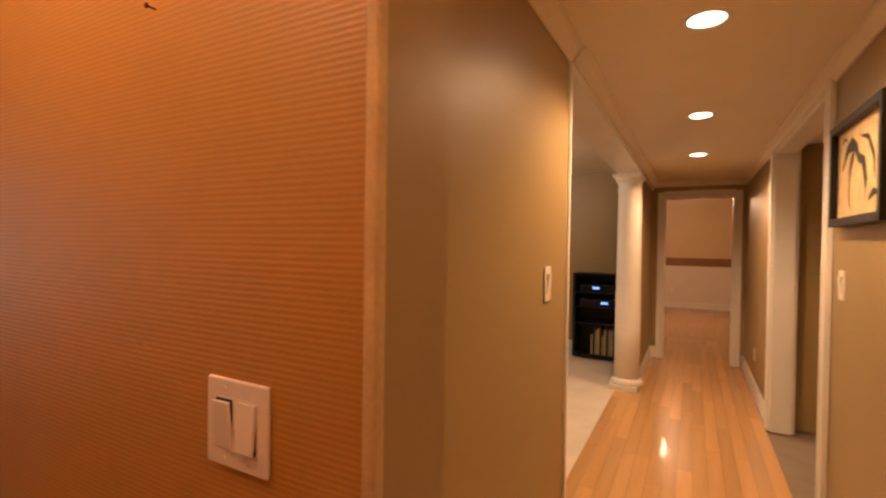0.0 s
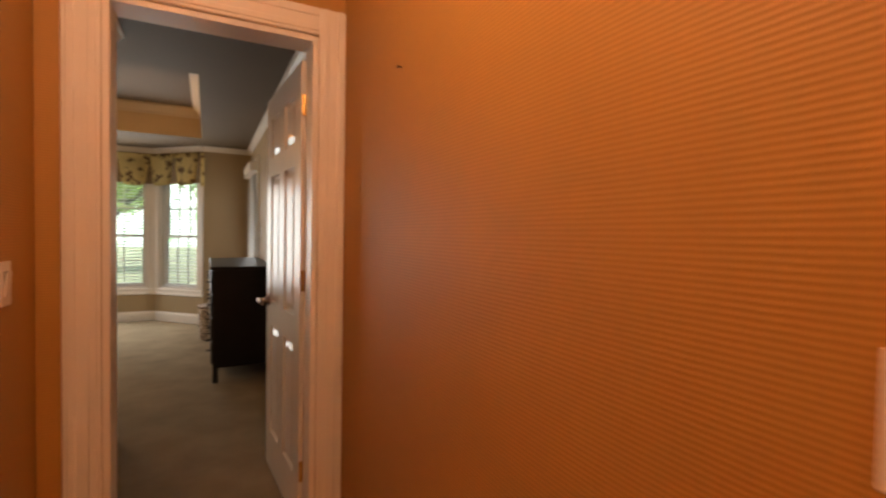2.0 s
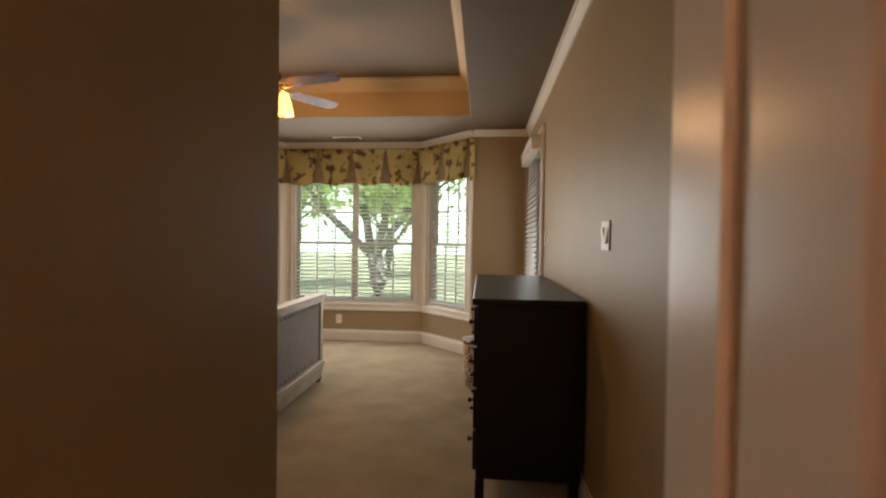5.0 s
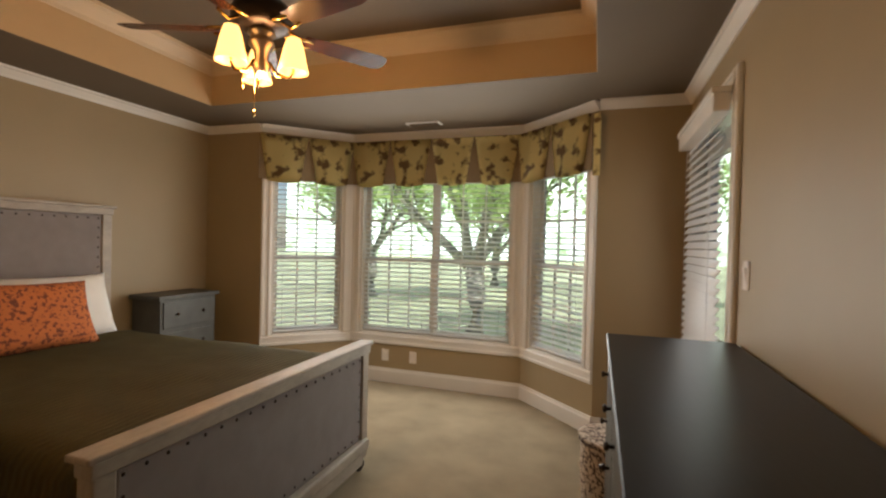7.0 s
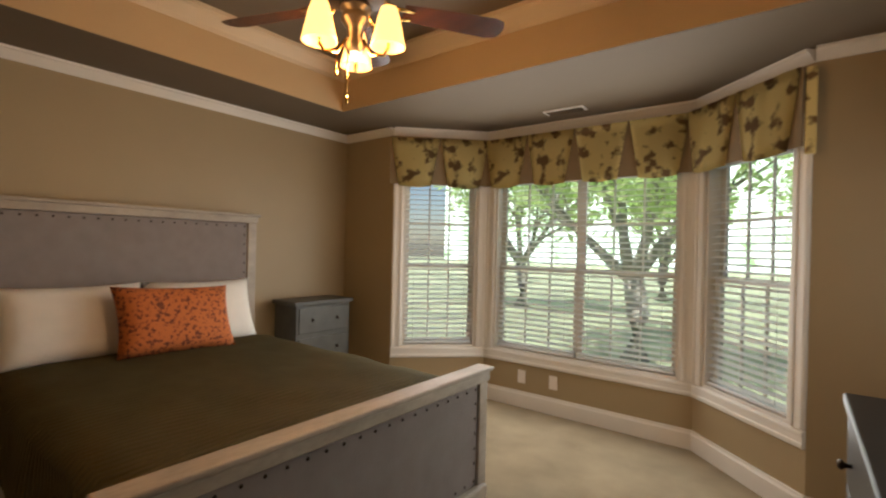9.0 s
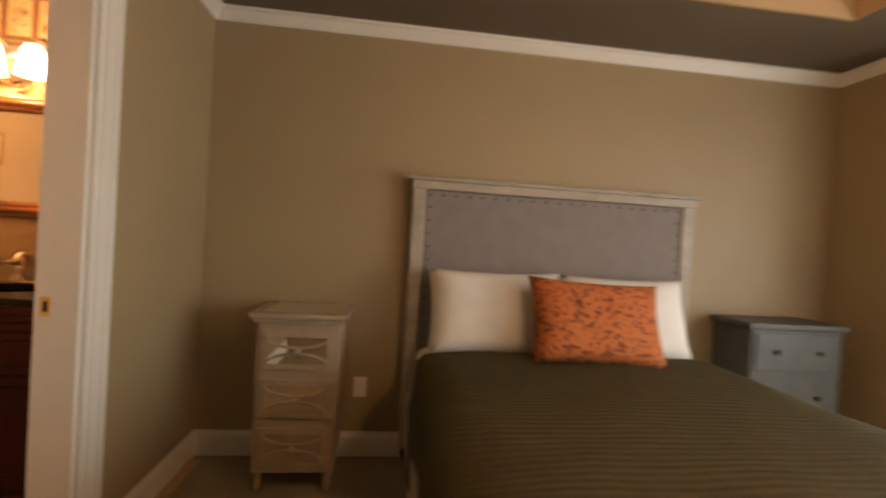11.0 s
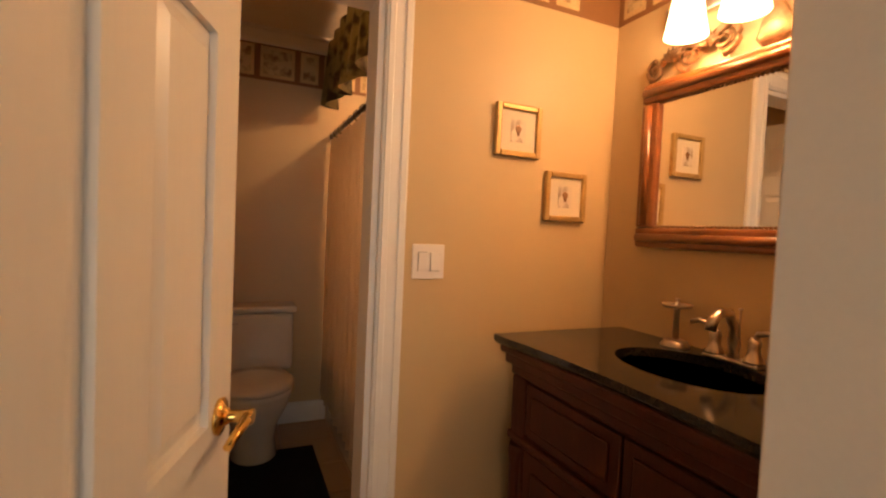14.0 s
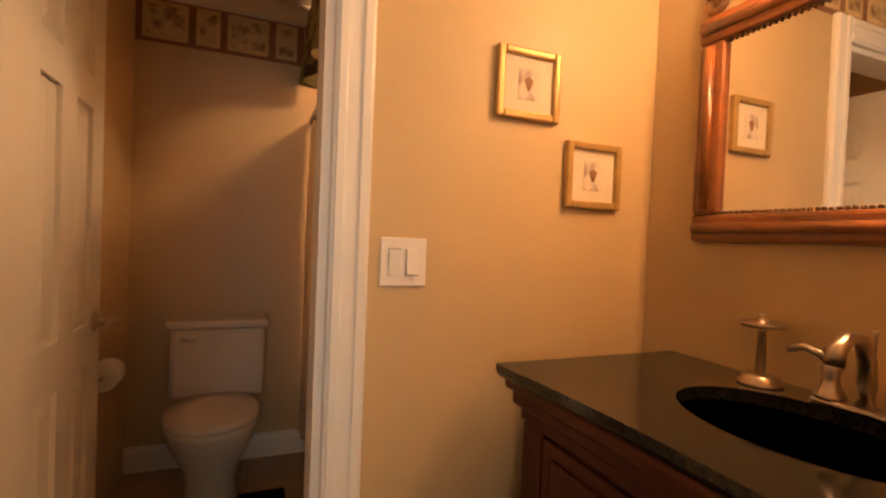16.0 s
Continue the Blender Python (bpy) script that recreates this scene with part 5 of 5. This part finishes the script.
border((-1.85, BY), (BX, BY))
border((BX, BY), (BX, -0.03), 1)
border((-1.85, WB), (BX, WB))
border((-1.85, -0.03), (-1.85, BY))


def toilet():
    root = thing("toilet", "cream porcelain two-piece toilet with closed lid", "toilet", pose(-2.27, WB, 0) @ Matrix.Scale(1.035, 4))
    tk = part("tank", B((-0.205, 0.015, 0.40), (0.205, 0.195, 0.735), 0.025), M_PORCELAIN, root)
    part("tank_lid", B((-0.22, 0.008, 0.735), (0.22, 0.21, 0.772), 0.014), M_PORCELAIN, tk)
    part("flush_lever", tube(bmesh.new(), [(0.15, 0.19, 0.69), (0.15, 0.215, 0.69), (0.09, 0.22, 0.685)], 0.008), M_NICKEL, tk)
    part("bowl", lathe(bmesh.new(), [(0.10, 0.0), (0.115, 0.02), (0.10, 0.12), (0.115, 0.20), (0.165, 0.30), (0.185, 0.37), (0.186, 0.395), (0.15, 0.398)], (0, 0.40, 0), 32, sy=1.22), M_PORCELAIN, root)
    part("pedestal", B((-0.09, 0.05, 0.0), (0.09, 0.38, 0.40), 0.03), M_PORCELAIN, root)
    part("seat_lid", lathe(bmesh.new(), [(0.188, 0.398), (0.192, 0.405), (0.190, 0.420), (0.182, 0.430), (0.10, 0.436), (0.01, 0.437)], (0, 0.40, 0), 32, sy=1.22), M_PORCELAIN, root)


toilet()
tagged(part("bath_rug", B((-2.585, -2.385, 0.014), (-2.05, -1.45, 0.034), 0.008), M_RUG), "black shaggy bath rug on the tile", "rug")
roll = thing("toilet_paper", "white toilet roll on a wall holder", "toilet paper", pose(-1.90, -2.24, 0.66))
part("roll", lathe(bmesh.new(), [(0.02, -0.05), (0.055, -0.05), (0.055, 0.05), (0.02, 0.05)], m=Matrix.Rotation(radians(90), 4, "X"), seg=20), M_SHEET, roll)
part("holder", tube(bmesh.new(), [(0.05, 0.07, 0), (0.0, 0.07, 0), (0.0, -0.06, 0), (0.05, -0.06, 0)], 0.006), M_NICKEL, roll)
tub = thing("bathtub", "cream alcove bathtub behind the curtain", "bathtub")
part("apron", B((-2.765, WB + 0.004, 0.01), (-2.725, -1.345, 0.42), 0.01), M_PORCELAIN, tub)
part("rim", box(box(box(B((-2.88, WB + 0.004, 0.42), (-2.715, -1.345, 0.455), 0.012), (-3.57, WB + 0.004, 0.42), (-3.49, -1.345, 0.455), 0.012), (-3.49, WB + 0.004, 0.42), (-2.88, WB + 0.08, 0.455), 0.012), (-3.49, -1.40, 0.42), (-2.88, -1.345, 0.455), 0.012), M_PORCELAIN, tub)
part("tub_floor", B((-3.55, WB + 0.05, 0.08), (-2.85, -1.35, 0.11), 0.01), M_PORCELAIN, tub)
rod = part("curtain_rod", tube(bmesh.new(), [(-2.70, WB + 0.003, 1.86), (-2.70, -1.342, 1.86)], 0.013, 12), M_DARKMETAL)
tagged(rod, "dark bronze shower curtain rod", "curtain rod")
bm = bmesh.new()
rows = []
for k in range(141):
    y = -2.74 + 1.37 * k / 140
    rows.append([bm.verts.new((-2.70 + (0.012 + 0.022 * r / 5) * math.sin(k * 0.62) + 0.006 * math.sin(k * 0.17 + r), y, 1.83 - (1.83 - 0.20) * r / 5)) for r in range(6)])
for a, b in zip(rows, rows[1:]):
    for r in range(5):
        bm.faces.new((a[r], a[r + 1], b[r + 1], b[r])).smooth = True
bmesh.ops.solidify(bm, geom=bm.faces[:], thickness=0.003)
sc = thing("shower_curtain", "cream pleated fabric shower curtain on rings", "shower curtain")
part("cloth", bm, M_CURTAIN, sc)
for k in range(11):
    y = -2.72 + 0.13 * k
    part("ring", tube(bmesh.new(), [(-2.70 + 0.022 * math.cos(a), y, 1.852 + 0.026 * math.sin(a)) for a in [2 * math.pi * j / 12 for j in range(13)]], 0.003, 6), M_DARKMETAL, sc)
bm = bmesh.new()
rows = []
for k in range(61):
    y = WB + 0.01 + 1.42 * k / 60
    low = 2.07 - 0.07 * abs(math.sin(k * 0.21))
    rows.append([bm.verts.new((-2.665 + 0.012 * math.sin(k * 0.8) * (1 + r), y, 2.44 + (low - 2.44) * r / 3)) for r in range(4)])
for a, b in zip(rows, rows[1:]):
    for r in range(3):
        bm.faces.new((a[r], a[r + 1], b[r + 1], b[r])).smooth = True
bmesh.ops.solidify(bm, geom=bm.faces[:], thickness=0.004)
tagged(part("bath_valance", bm, M_OLIVECLOTH), "printed olive valance above the shower curtain", "valance")

# ---- outside the windows ----
tree = thing("tree", "leafy green tree with grey spreading limbs outside", "tree", pose(-2.35, 9.5, -0.5) @ Matrix.Scale(1.3, 4))
rng = random.Random(11)
bm = bmesh.new()
tips = []


def limb(bm, p, d, length, r, depth):
    pts, rad, q, v = [p.copy()], [r], p.copy(), d.copy()
    for i in range(5):
        v = (v + Vector((rng.uniform(-0.22, 0.22), rng.uniform(-0.22, 0.22), rng.uniform(-0.06, 0.16)))).normalized()
        q = q + v * length / 5
        pts.append(q.copy())
        rad.append(r * (1 - 0.55 * (i + 1) / 5))
        if depth <= 2:
            tips.append(q.copy())
    tube(bm, pts, rad, 7)
    if depth > 0:
        for k in range(3):
            s = pts[2 + k] if k < 3 else pts[-1]
            w = (v + Vector((rng.uniform(-1, 1), rng.uniform(-0.8, 0.8), rng.uniform(-0.15, 0.6)))).normalized()
            limb(bm, s, w, length * 0.66, rad[2 + k] * 0.68, depth - 1)


tube(bm, [(0, 0, 0), (0.03, 0, 0.6), (-0.05, 0, 1.15)], [0.20, 0.15, 0.13], 10)
for d in ((-0.75, -0.1, 0.55), (0.7, 0.1, 0.75), (-0.15, 0.3, 1.0), (-0.5, -0.4, 0.9), (0.35, -0.35, 1.0)):
    limb(bm, Vector((-0.05, 0, 1.05)), Vector(d).normalized(), 1.9, 0.085, 3)
part("trunk", bm, M_BARK, tree)
verts, faces = [], []
for p in tips:
    if rng.random() < 0.6:
        for _ in range(7):
            c = p + Vector((rng.gauss(0, 0.22), rng.gauss(0, 0.22), rng.gauss(0, 0.16)))
            u = Vector((rng.uniform(-1, 1), rng.uniform(-1, 1), rng.uniform(-1, 1))).normalized()
            w = u.orthogonal().normalized()
            s = rng.uniform(0.06, 0.12)
            i = len(verts)
            verts += [c - u * s, c + w * s * 0.45, c + u * s, c - w * s * 0.45]
            faces.append((i, i + 1, i + 2, i + 3))
me = bpy.data.meshes.new("crown")
me.from_pydata([tuple(v) for v in verts], [], faces)
me.materials.append(M_LEAF)
crown_ob = tagged(new("crown", me), kind="stuff")
crown_ob.parent = tree

for x, y, sc, turn in ((-7.5, 15.0, 1.0, 70), (1.6, 17.5, 0.95, 200), (-4.4, 21.0, 1.0, 140)):
    copy_thing(tree, pose(x, y, -0.5, 0, 0, turn) @ Matrix.Scale(sc, 4))

# ---- floor pieces ----
plank_me = {}
rng = random.Random(3)
y = -4.26
while y < -3.16:
    start = -0.45 - rng.uniform(0, 0.1)
    while start < 8.0:
        n = rng.choice((0.9, 1.2, 1.5))
        if n not in plank_me:
            plank_me[n] = mesh_of("plank", B((0.001, 0.0006, -0.012), (n - 0.001, 0.0824, 0.0), 0.0008), M_OAK)
        piece("plank", plank_me[n], floor_hall, pose(start + (rng.uniform(-0.001, 0.001)), y, -0.0005 * rng.random()))
        start += n
    y += 0.083
tagged(part("floor_foyer", B((-0.47, -3.14, -0.011), (0.51, -1.40, 0.0)), M_OAK), "honey oak foyer floor", "floor", kind="structure")
tagged(part("floor_far_room", B((8.0, -5.4, -0.011), (11.9, -1.6, 0.0)), M_OAK), "honey oak floor in the far room", "floor", kind="structure")
tile_me = mesh_of("tile", B((0.002, 0.002, -0.004), (0.298, 0.298, 0.010), 0.002), M_TILE)
for i in range(6):
    for j in range(10):
        piece("tile", tile_me, floor_bath, pose(-3.62 + 0.3 * i, -2.79 + 0.3 * j, 0.002))
